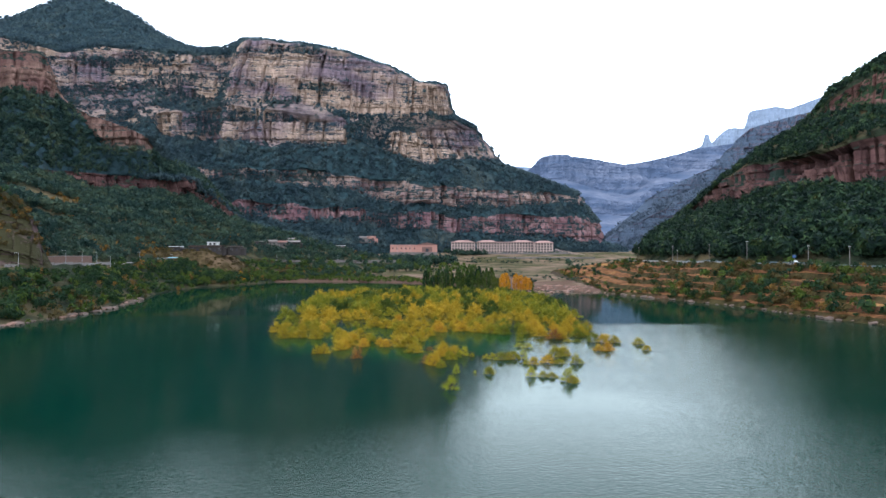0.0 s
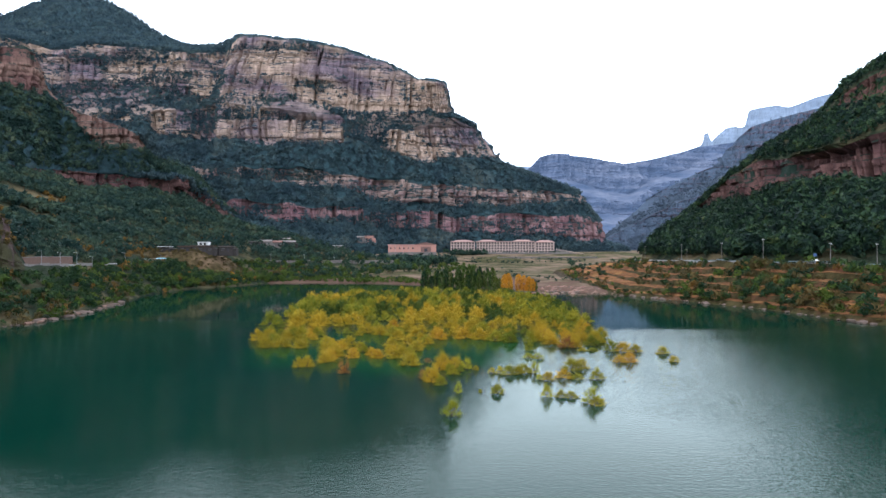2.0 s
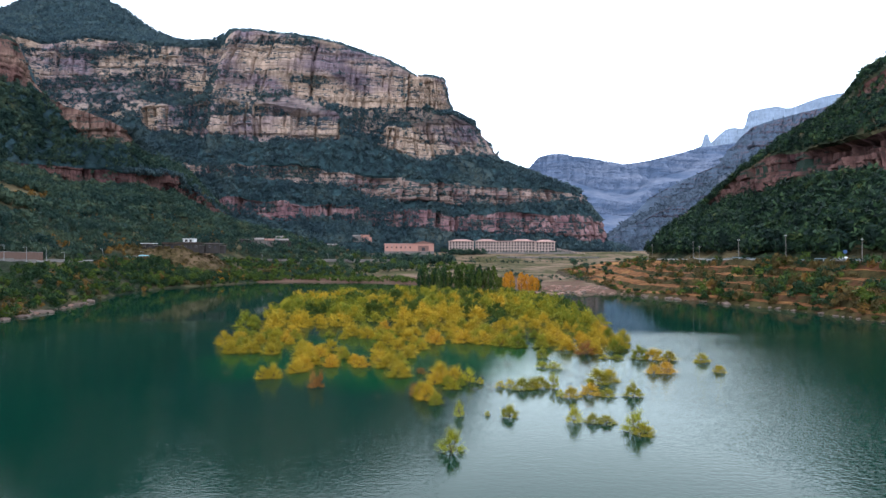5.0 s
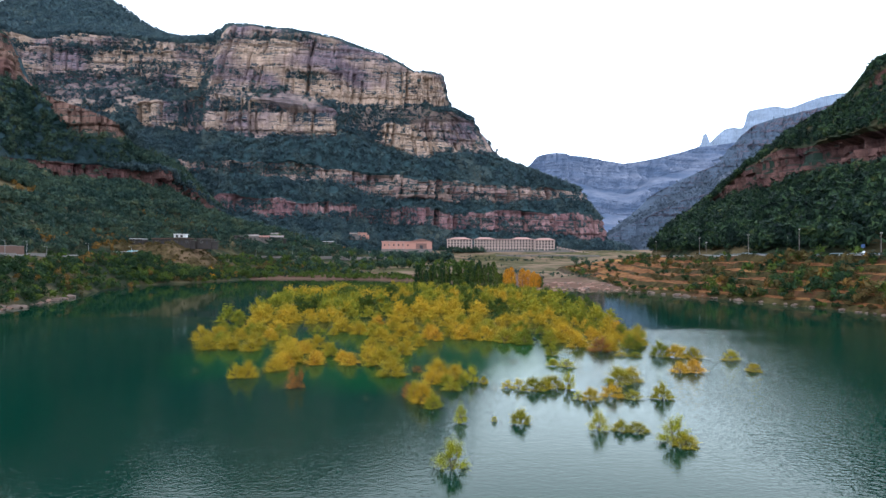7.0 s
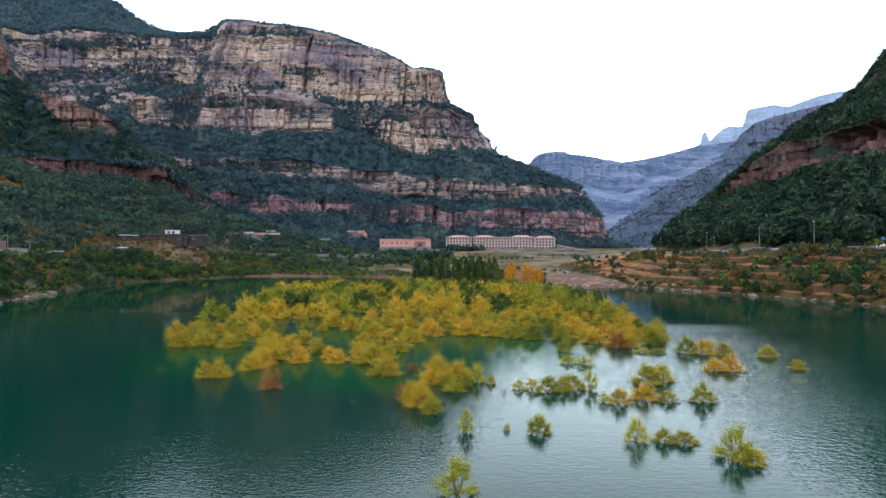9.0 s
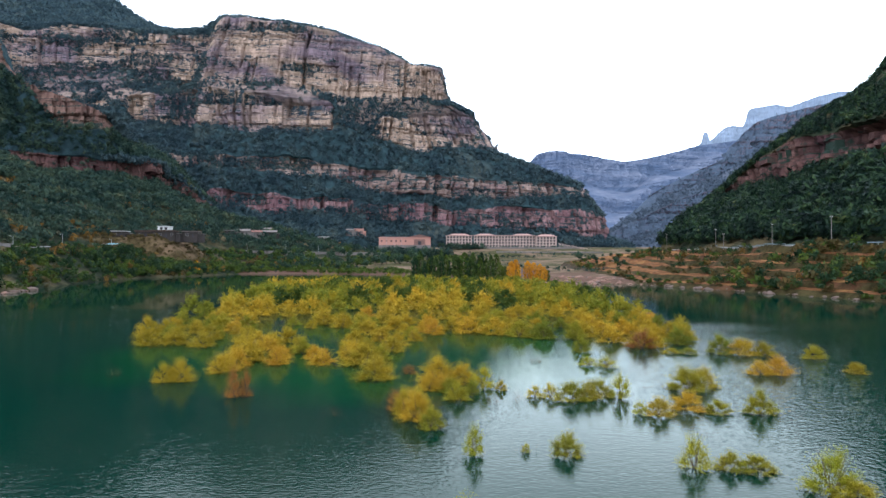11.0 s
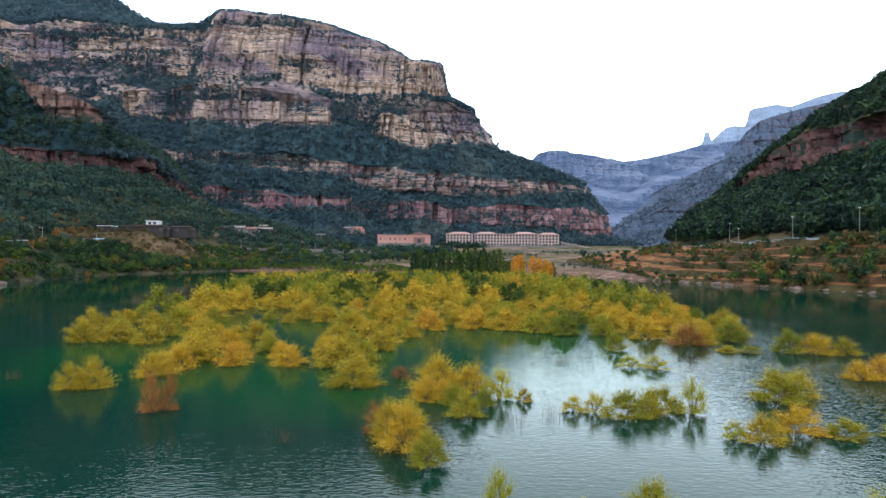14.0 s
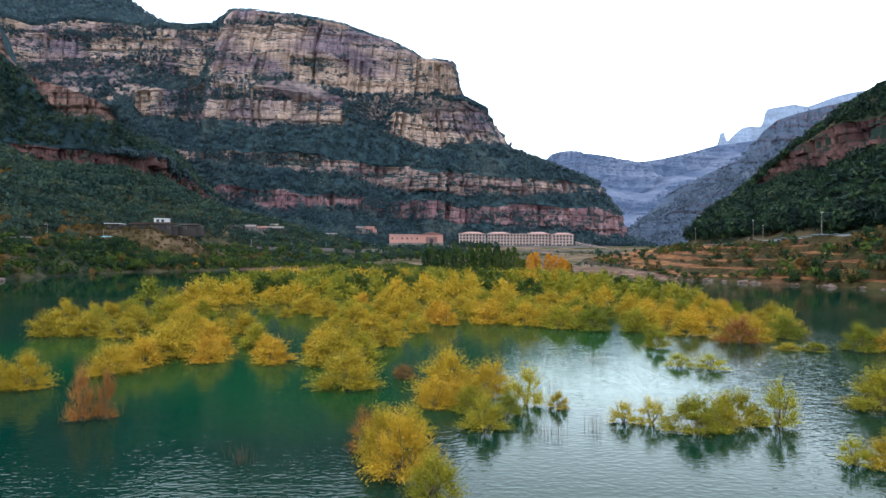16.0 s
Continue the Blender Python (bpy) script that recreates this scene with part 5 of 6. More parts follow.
round_protos = [round_tree(LEAF_VALLEY, 800 + k, "round blue-green tree on the valley floor") for k in range(3)]
round_lime = [round_tree(LEAF_LIME, 810, "yellow-green tree on the valley floor")]
for k in range(110):
    y = random.uniform(560, 720)
    x = random.uniform(-150, -10) * y / 640
    stand(round_protos if k % 5 else round_lime, k, x, y, land(x, y), random.uniform(4, 9), random.uniform(0.9, 1.2))
for k in range(75):
    y = random.uniform(505, 600)
    x = random.uniform(-0.23, -0.09) * y
    stand(round_protos if k % 3 else round_lime, k, x, y, land(x, y), random.uniform(3, 6), 1.1)
for k in range(26):
    y = random.uniform(420, 600)
    x = random.uniform(0.20, 0.27) * y
    stand(round_protos if k % 4 else round_lime, k, x, y, land(x, y), random.uniform(2.5, 4.5), 1.2)
for x, y, h in ((120, 640, 9), (-10, 720, 12), (-24, 700, 11), (6, 730, 10)):
    stand(round_protos, 1, x, y, land(x, y), h)

# ---- road furniture ----
GALVANISED = plain("galvanised_steel", (0.32, 0.33, 0.34), 0.6, 0.15, 2.0)
CONCRETE = plain("weathered_concrete", (0.18, 0.165, 0.155), 0.9, 0.3, 0.5)
LAMP_GLASS = plain("lamp_glass", (0.5, 0.5, 0.48), 0.3, 0.05, 2.0)
BLUE_PAINT = plain("faded_blue_steel_paint", (0.13, 0.17, 0.19), 0.6, 0.25, 1.0)


def street_lamp(x, y, z, h, face):
    root = tagged(new("street_lamp"), "pale grey street lamp beside the road", "street lamp", "street lamps")
    root.matrix_basis = pose(x, y, z, 0, 0, face)
    part("pole", tube_mesh("pole", [(0, 0, -0.3), (0, 0, h * 0.6), (0, 0, h)], [0.10, 0.08, 0.06], GALVANISED), root)
    box("arm", (-0.05, -0.05, h - 0.15), (1.2, 0.05, h - 0.05), GALVANISED, root)
    box("lamp_head", (1.0, -0.12, h - 0.18), (1.6, 0.12, h - 0.05), LAMP_GLASS, root, bevel=0.03)


for y in (256, 296, 313, 330, 348, 394, 444):
    x = np.interp(y, [202, 256, 328, 393, 440], [-171, -163, -171, -179, -180]) + 0.6
    street_lamp(x, y, land(x, y) - 0.1, 6.2, 180)
for x, y in ((-150, 604), (-128, 640), (-104, 662), (-84, 676), (-66, 690)):
    street_lamp(x, y, land(x, y) - 0.1, 7.0, 150)


def utility_pole(x, y, z, h, arm=True):
    root = tagged(new("utility_pole"), "tall pale concrete utility pole by the road", "utility pole", "utility poles")
    root.matrix_basis = pose(x, y, z, 0, 0, 15)
    part("pole", tube_mesh("pole", [(0, 0, -0.4), (0, 0, h * 0.5), (0, 0, h)], [0.13, 0.11, 0.09], CONCRETE), root)
    if arm:
        box("crossarm", (-0.6, -0.05, h - 0.7), (0.6, 0.05, h - 0.56), GALVANISED, root)
        for k in (-0.5, 0.0, 0.5):
            box("insulator", (k - 0.05, -0.05, h - 0.56), (k + 0.05, 0.05, h - 0.3), LAMP_GLASS, root)


for x, y, h in ((158, 260, 8.5), (155, 284, 8.5), (143, 315, 12), (140, 352, 9.5), (139, 397, 9), (141, 411, 10), (144, 492, 10), (151, 560, 9), (154, 575, 10), (157, 590, 9)):
    utility_pole(x, y, land(x, y) - 0.1, h)

# crash barrier along the east road
for k in range(22):
    y = 238 + k * 8
    y1 = y + 7.9
    xs = [float(np.interp(v, [187, 242, 283, 317, 350, 402, 466, 537], [188, 163, 152, 143, 139, 139, 141, 148])) + 0.5 for v in (y, y1)]
    root = tagged(new("crash_barrier"), "low faded blue-grey steel crash barrier at the road edge", "crash barrier", "crash barriers")
    root.matrix_basis = look((xs[0], y, land(xs[0], y)), (xs[1], y1, land(xs[0], y))) @ pose(0, 0, 0, -90, 0, 0)
    box("rail", (-0.05, 0, 0.45), (0.05, math.hypot(xs[1] - xs[0], 7.9), 0.8), BLUE_PAINT, root, bevel=0.02)
    for q in (0.3, 3.9):
        box("post", (0.05, q, -0.2), (0.17, q + 0.12, 0.78), GALVANISED, root)

# parapet along the west road
for k in range(12):
    y = 250 + k * 9
    xs = [float(np.interp(v, [202, 256, 328, 393, 440], [-171, -163, -171, -179, -180])) + 0.2 for v in (y, y + 8.8)]
    root = tagged(new("parapet"), "low pale concrete parapet along the shore road", "parapet", "road parapets")
    zz = land(xs[0] - 0.6, y)
    root.matrix_basis = look((xs[0], y, zz), (xs[1], y + 8.8, zz)) @ pose(0, 0, 0, -90, 0, 0)
    box("wall", (-0.15, 0, -0.6), (0.15, 8.85, 0.75), CONCRETE, root)
    box("coping", (-0.22, 0, 0.75), (0.22, 8.85, 0.87), CONCRETE, root)

# masonry wall that holds the slope above the west road
WALL_PINK = plain("pinkish_masonry", (0.14, 0.085, 0.066), 0.9, 0.35, 0.7)
for k in range(11):
    y = 268 + k * 7
    xs = [float(np.interp(v, [205, 258, 330, 395, 446], [-180, -172, -180, -188, -189])) + 0.6 for v in (y, y + 7)]
    root = tagged(new("retaining_wall"), "pinkish masonry retaining wall above the shore road", "retaining wall", "road retaining walls")
    zz = land(xs[0] + 1.0, y)
    root.matrix_basis = look((xs[0], y, zz), (xs[1], y + 7, zz)) @ pose(0, 0, 0, -90, 0, 0)
    box("wall", (-0.4, 0, -1.0), (0.3, math.hypot(xs[1] - xs[0], 7) - 0.03, 3.4), WALL_PINK, root)
    box("coping", (-0.5, 0, 3.4), (0.4, math.hypot(xs[1] - xs[0], 7) - 0.03, 3.65), CONCRETE, root)

# ---- parked car ----
CAR_WHITE = plain("white_car_paint", (0.75, 0.76, 0.76), 0.25, 0.05, 1.0)
CAR_GLASS = plain("dark_glass", (0.02, 0.025, 0.03), 0.08, 0.1, 1.0)
RUBBER = plain("tyre_rubber", (0.02, 0.02, 0.02), 0.9, 0.2, 3.0)


def parked_car(x, y, z, turn):
    root = tagged(new("car"), "white saloon car standing on the road", "car")
    root.matrix_basis = pose(x, y, z, 0, 0, turn)
    bm = bmesh.new()
    profile = [(-2.2, 0.35), (-2.25, 0.8), (-1.5, 0.92), (-0.9, 1.42), (0.6, 1.45), (1.3, 0.95), (2.1, 0.82), (2.25, 0.4)]
    rings = []
    for s in (-0.85, -0.78, 0.78, 0.85):
        shrink = 0.94 if abs(s) > 0.8 else 1.0
        rings.append([bm.verts.new((px * shrink, s, 0.35 + (pz - 0.35) * (0.9 if abs(s) > 0.8 else 1.0))) for px, pz in profile])
    for a, b in zip(rings, rings[1:]):
        for i in range(len(profile)):
            j = (i + 1) % len(profile)
            bm.faces.new((a[i], a[j], b[j], b[i]))
    bm.faces.new(rings[0][::-1])
    bm.faces.new(rings[-1])
    bmesh.ops.recalc_face_normals(bm, faces=bm.faces[:])
    me = bpy.data.meshes.new("body")
    bm.to_mesh(me)
    bm.free()
    me.materials.append(CAR_WHITE)
    part("body", me, root)
    for s in (-1, 1):
        box("side_window", (-1.0, s * 0.835 - 0.03, 0.95), (0.7, s * 0.835 + 0.03, 1.3), CAR_GLASS, root)
        for wx in (-1.4, 1.4):
            bm = bmesh.new()
            bmesh.ops.create_cone(bm, cap_ends=True, segments=16, radius1=0.33, radius2=0.33, depth=0.22, matrix=pose(wx, s * 0.8, 0.33, 90, 0, 0))
            me = bpy.data.meshes.new("wheel")
            bm.to_mesh(me)
            bm.free()
            me.materials.append(RUBBER)
            part("wheel", me, root)


parked_car(153.5, 293, land(153.5, 293), 105)

# ---- hotel, pink hall, village houses ----
CREAM = plain("pinkish_cream_render", (0.37, 0.275, 0.24), 0.85, 0.15, 0.15)
PINK = plain("salmon_pink_render", (0.38, 0.19, 0.15), 0.85, 0.15, 0.1)
ROOF_PINK = plain("dusty_pink_roof", (0.36, 0.22, 0.19), 0.85, 0.2, 0.3)
DARK_GLASS = plain("shaded_window_glass", (0.035, 0.034, 0.038), 0.62, 0.2, 1.0)
GREY_STONE = plain("grey_masonry", (0.15, 0.13, 0.12), 0.9, 0.35, 0.4)
# dark stone, its colour taken near black for the shadow on the houses
DARK_STONE = plain("dark_shadowed_village_stone", (0.04, 0.034, 0.032), 0.9, 0.4, 0.5)
WHITE_WASH = plain("whitewash", (0.5, 0.5, 0.49), 0.85, 0.12, 0.5)


def frame_mesh(w, h, d, t, material):
    return boxes_mesh("window_surround", [(-w / 2 - t, -d, -t, -w / 2, 0, h + t, 0), (w / 2, -d, -t, w / 2 + t, 0, h + t, 0), (-w / 2, -d, h, w / 2, 0, h + t, 0), (-w / 2, -d, -t, w / 2, 0, 0, 0)], [material])


PANE = boxes_mesh("window", [(-1.15, -0.02, 0, 1.15, 0.2, 2.3, 0)], [DARK_GLASS])
SURROUND = frame_mesh(2.3, 2.3, 0.25, 0.22, CREAM)
SMALL_PANE = boxes_mesh("window", [(-0.7, -0.02, 0, 0.7, 0.2, 1.3, 0)], [DARK_GLASS])
SMALL_FRAME = frame_mesh(1.4, 1.3, 0.12, 0.12, CONCRETE)


def long_block(name, label, x, y, z, turn, w, deep, floors, bay, wall, raised=()):
    """A long building of bays: walls, string courses, roof slab with parapet, each window a part with its surround."""
    root = tagged(new(name), label, "hotel" if name.startswith("hotel") else "building", "hotel wings")
    root.matrix_basis = pose(x, y, z, 0, 0, turn)
    storey = 3.6
    h = floors * storey
    box("wall", (-w / 2, 0, -12), (w / 2, deep, h), wall, root)
    for k in range(floors + 1):
        box("string_course", (-w / 2 - 0.15, -0.25, k * storey - 0.2), (w / 2 + 0.15, 0, k * storey + 0.15), wall, root)
    box("roof", (-w / 2 - 0.8, -1.2, h), (w / 2 + 0.8, deep + 0.8, h + 0.6), ROOF_PINK, root)
    for a, b in raised:
        bm = bmesh.new()
        vs = [bm.verts.new(c) for c in ((a - 1, -1.4, h + 0.6), (b + 1, -1.4, h + 0.6), (b + 1, deep, h + 0.6), (a - 1, deep, h + 0.6), (a + (b - a) * 0.25, deep * 0.4, h + 3.0), (a + (b - a) * 0.75, deep * 0.4, h + 3.0))]
        for f in ((0, 1, 5, 4), (1, 2, 5), (2, 3, 4, 5), (3, 0, 4), (3, 2, 1, 0)):
            bm.faces.new([vs[i] for i in f])
        me = bpy.data.meshes.new("hipped_roof")
        bm.to_mesh(me)
        bm.free()
        me.materials.append(ROOF_PINK)
        part("hipped_roof", me, root)
    n = int(w / bay)
    for f in range(floors):
        for k in range(n):
            win = part("window", PANE, root)
            win.matrix_basis = pose((k - (n - 1) / 2) * bay, -0.02, f * storey + 0.75)
            sur = part("surround", SURROUND, win)
    return root


long_block("hotel_wing", "cream four-storey hotel wing with hipped pink roof", 28, 928, 22.5, -3, 33, 15, 4, 4.0, CREAM, [(-14, 14)])
long_block("hotel_wing", "long cream four-storey hotel wing with rows of windows", 86, 925, 22.5, -3, 78, 16, 4, 3.9, CREAM, [(-38, -12), (10, 36)])
long_block("hotel_wing", "cream stepped end wing of the hotel", 138, 918, 21.5, -6, 26, 15, 4, 4.0, CREAM, [(-12, 12)])

hall = tagged(new("hall"), "salmon pink hall with brown gable roof and stone base", "building")
hall.matrix_basis = pose(-35, 800, 23, 0, 0, 2)
HALL_BROWN = plain("brown_roof", (0.17, 0.095, 0.08), 0.8)
box("wall", (-28, 0, 0), (4, 18, 8.2), PINK, hall)
box("gable_block", (4, -2, 0), (28, 18, 8.6), PINK, hall)
box("plinth", (-28.4, -0.4, -15), (3.6, 18.4, 0), GREY_STONE, hall, "grey stone base")
box("plinth", (3.6, -2.4, -15), (28.4, 18.4, 0), GREY_STONE, hall, "grey stone base")
box("roof", (-28.6, -0.6, 8.2), (4, 18.6, 8.9), ROOF_PINK, hall)
gable = bpy.data.meshes.new("gable_roof")
gable.from_pydata([(3, -2.8, 8.6), (29, -2.8, 8.6), (16, -2.8, 11.6), (3, 18.8, 8.6), (29, 18.8, 8.6), (16, 18.8, 11.6)], [], [(0, 2, 5, 3), (2, 1, 4, 5), (0, 1, 2), (3, 5, 4), (0, 3, 4, 1)])
gable.materials.append(HALL_BROWN)
part("gable_roof", gable, hall)
box("porch", (10, -2.3, 0.2), (22, -1.9, 6.2), HALL_BROWN, hall)
for k in range(3):
    box("pilaster", (-20 + 8 * k, -0.35, 0), (-19.2 + 8 * k, 0.1, 8.2), ROOF_PINK, hall)
for k in range(6):
    win = part("window", SMALL_PANE, hall)
    win.matrix_basis = pose(-25 + k * 5.2, -0.03, 3.4) @ Matrix.Diagonal((1.2, 1, 1.5, 1))
box("door", (14.2, -2.45, 0.2), (17.8, -2.28, 4.2), DARK_GLASS, hall, "dark glazed entrance door")
box("shaded_side", (-24, -6, -15), (2, -0.5, -2.5), GREY_STONE, hall, "grey stone lower storey")
for k in range(6):
    win = part("window", PANE, hall)
    win.matrix_basis = pose(-22 + k * 4, -6.05, -5.6)


def gable_mesh(name, x0, x1, y0, y1, z, rise, thick, material):
    """A pitched roof of two slopes with thickness, the ridge along x."""
    bm = bmesh.new()
    ym = (y0 + y1) / 2
    ends = []
    for x in (x0, x1):
        ends.append([bm.verts.new(c) for c in ((x, y0, z), (x, ym, z + rise), (x, y1, z), (x, y1, z - thick), (x, ym, z + rise - thick), (x, y0, z - thick))])
    for i in range(6):
        j = (i + 1) % 6
        bm.faces.new((ends[0][i], ends[0][j], ends[1][j], ends[1][i]))
    for e, order in ((ends[0], 1), (ends[1], -1)):
        bm.faces.new([e[i] for i in (0, 5, 4, 1)][::order])
        bm.faces.new([e[i] for i in (1, 4, 3, 2)][::order])
    bmesh.ops.recalc_face_normals(bm, faces=bm.faces[:])
    me = bpy.data.meshes.new(name)
    bm.to_mesh(me)
    bm.free()
    me.materials.append(material)
    return me


def village_house(x, y, z, w, deep, h, turn, wall, roof, label, loft_room=False, pitched=False):
    """A small house: walls, roof, windows with frames, a door, a lean-to and a chimney."""
    root = tagged(new("house"), label, "house", "village houses")
    root.matrix_basis = pose(x, y, z, 0, 0, turn)
    box("wall", (-w / 2, 0, -3), (w / 2, deep, h), wall, root)
    if pitched:
        part("roof", gable_mesh("roof", -w / 2 - 0.6, w / 2 + 0.6, -0.9, deep + 0.6, h + 0.25, 1.7, 0.3, roof), root)
        box("chimney", (w / 4, deep / 2 + 0.6, h + 0.8), (w / 4 + 0.6, deep / 2 + 1.2, h + 2.6), wall, root)
    else:
        box("roof", (-w / 2 - 0.6, -1.0, h), (w / 2 + 0.6, deep + 0.5, h + 0.3), roof, root)
        box("parapet", (-w / 2 - 0.5, -0.8, h + 0.3), (w / 2 + 0.5, -0.6, h + 0.7), wall, root)
    box("lean_to", (w / 2, 1.0, -3), (w / 2 + 2.6, deep - 1, h * 0.62), wall, root)
    box("lean_to_roof", (w / 2, 0.6, h * 0.62), (w / 2 + 2.9, deep - 0.7, h * 0.62 + 0.2), CONCRETE, root)
    n = max(2, int(w / 3.4))
    for k in range(n):
        px = (k - (n - 1) / 2) * 3.4
        if k == n // 2:
            box("door", (px - 0.55, -0.08, 0), (px + 0.55, 0.1, 2.1), DARK_GLASS, root, "dark wooden door")
            continue
        win = part("window", SMALL_PANE, root)
        win.matrix_basis = pose(px, -0.03, 0.9)
        part("window_frame", SMALL_FRAME, win)
    if loft_room:
        box("upper_room", (-w / 4, 1, h + 0.3), (w / 4, deep - 1, h + 2.8), WHITE_WASH, root)
        for k in (-1.4, 1.4):
            win = part("window", SMALL_PANE, root)
            win.matrix_basis = pose(k, 0.97, h + 1.0)
            part("window_frame", SMALL_FRAME, win)
        box("upper_roof", (-w / 4 - 0.4, 0.5, h + 2.8), (w / 4 + 0.4, deep - 0.6, h + 3.1), WHITE_WASH, root)



kx, ky = np.meshgrid(np.linspace(-212, -136, 60), np.linspace(455, 525, 50))


def ease(v):
    v = np.clip(v, 0, 1)
    return v * v * (3 - 2 * v)


ground_z = np.array([[land(x, y) for x, y in zip(rx, ry)] for rx, ry in zip(kx, ky)])
rise = ease((ky - 457) / 17) * ease((kx + 212) / 10) * ease((-136 - kx) / 34) * ease((525 - ky) / 24)
kz = ground_z - 0.5 + np.maximum(0, 23.2 + 0.6 * fbm(kx / 6, ky / 6, 2.2, 3) - ground_z) * rise
tagged(new("knoll", fast_mesh("knoll", np.stack([kx, ky, kz], -1).reshape(-1, 3), grid_quads(*kx.shape), [turf("dry_knoll_grass", (0.032, 0.03, 0.014), (0.10, 0.066, 0.032), (0.135, 0.09, 0.055), 0.08, 0.6, 0.56)], smooth=True)), "dry grass knoll with rubble under the village", "knoll", kind="structure")
kp = np.stack([kx[1:40], ky[1:40], kz[1:40]], -1).reshape(-1, 3)
kp = kp[rng.choice(len(kp), 520, replace=False)]
woods("knoll_brush", kp, rng.uniform(1.0, 3.0, len(kp)), LEAF_BRUSH, 26, 0.2, "ochre brush and weeds on the knoll", "shrubs", wide=1.2)
for nm, count, leaf, box4, words in (("knoll_trees", 150, LEAF_GREEN, (-178, -118, 432, 470), "round green trees below the village knoll"), ("waterside_bushes", 110, LEAF_LIME, (-165, -112, 400, 500), "yellow-green bushes at the foot of the knoll"),
        ("bank_trees", 170, LEAF_GREEN, (-172, -118, 185, 430), "round dark green trees on the west bank"), ("slope_trees", 70, LEAF_GREEN, (100, 165, 215, 335), "clumps of dark green trees between terraces")):
    kp = np.column_stack([rng.uniform(box4[0], box4[1], count * 3), rng.uniform(box4[2], box4[3], count * 3)])
    kp = kp[vnoise(kp[:, 0] / 14, kp[:, 1] / 20, 2.9 + count) > -0.05]
    kz2 = np.array([land(x, y) for x, y in kp])
    kp = np.column_stack([kp, kz2 - 0.2])[(kz2 > 0.8) & (kz2 < np.where(kp[:, 1] < 350, 11.5, 14.5))][:count]
    woods(nm, kp, rng.uniform(3.0, 6.5, len(kp)), leaf, 190, 0.075, words, "trees", wide=1.1)
terrace = tagged(new("viewing_terrace"), "walled terrace with a railing beside the road", "terrace")
box("retaining_wall", (-202, 452, 8), (-179, 453, 16.8), plain("reddish_masonry", (0.17, 0.10, 0.08), 0.9, 0.35, 0.6), terrace)
box("deck", (-202, 453, 8), (-179, 466, 16.8), CONCRETE, terrace)
box("rail", (-202, 452.1, 17.8), (-179, 452.2, 17.9), GALVANISED, terrace)
for k in range(13):
    box("baluster", (-202 + k * 1.9, 452.1, 16.8), (-201.85 + k * 1.9, 452.25, 17.8), GALVANISED, terrace)
bm = bmesh.new()
bmesh.ops.create_grid(bm, x_segments=8, y_segments=6, size=0.5)
for v in bm.verts:
    v.co = Vector((v.co.x * 6.5, v.co.y * 4, 1.5 - 9 * v.co.x ** 2 * 0.12 - 2.0 * v.co.y ** 2 + random.uniform(-0.15, 0.15)))
me = bpy.data.meshes.new("tarpaulin")
bm.to_mesh(me)
bm.free()
me.materials.append(plain("turquoise_tarpaulin", (0.10, 0.33, 0.40), 0.5, 0.2, 0.8))
tarp = tagged(new("tarpaulin", me), "turquoise tarpaulin over a heap on the terrace", "tarpaulin")
tarp.matrix_basis = pose(-184.5, 458, 16.9, 0, 0, 8)
BROWN_TILE = plain("brown_roof_tile", (0.11, 0.072, 0.05), 0.85, 0.3, 0.6)
house_rows = [
    (-190, 474, 7, "low dark house with a white flat roof", DARK_STONE, WHITE_WASH, 3.2, False), (-177, 478, 9, "dark stone village house with a brown roof", DARK_STONE, BROWN_TILE, 3.4, False),
    (-165, 478, 14, "dark stone house with a white upper room", DARK_STONE, BROWN_TILE, 3.6, True), (-151, 484, 9, "dark stone village house with flat roof", DARK_STONE, GREY_STONE, 3.4, False)]
for x, y, w, label, wall, roof, h, up in house_rows:
    village_house(x, y, 22.6, w, 8, h, 4, wall, roof, label, up)
ROOF_GREY = plain("weathered_grey_roof_tile", (0.17, 0.145, 0.135), 0.85, 0.3, 0.6)
ROOF_RUST = plain("faded_red_brown_roof_tile", (0.20, 0.105, 0.085), 0.85, 0.3, 0.6)
for x, y, w, h, wall, roof, words, pitched in (
        (-171, 664, 12, 3.6, GREY_STONE, ROOF_GREY, "grey stone house with a pitched grey roof", True), (-163, 676, 9, 3.4, GREY_STONE, ROOF_RUST, "grey stone house with a red-brown roof", True),
        (-155, 690, 14, 3.4, DARK_STONE, ROOF_GREY, "long dark stone house with a pitched grey roof", True), (-160, 706, 8, 3.6, GREY_STONE, ROOF_GREY, "small grey stone house among trees", True),
        (-178, 648, 7, 3.2, DARK_STONE, CONCRETE, "small dark house with a flat concrete roof", False), (-97, 908, 11, 6.0, PINK, ROOF_PINK, "small pink rendered house on the slope", False),
        (-108, 902, 9, 4.2, GREY_STONE, ROOF_GREY, "grey stone house above the valley trees", True), (-112, 735, 10, 4.0, GREY_STONE, WHITE_WASH, "grey house with a pale flat roof", False)):
    village_house(x, y, max(land(x - w / 3, y), land(x + w / 3, y), land(x, y + 6)) + 0.4, w, 7, h, random.uniform(-6, 10), wall, roof, words, False, pitched)
ox, oy = rng.uniform(-153, -134, 26), rng.uniform(452, 476, 26)
woods("orange_brush", np.column_stack([ox, oy, [land(a, b) - 0.2 for a, b in zip(ox, oy)]]), rng.uniform(2.0, 4.4, 26), LEAF_ORANGE, 120, 0.10, "bright orange autumn brush below the village", "shrubs", wide=1.2)

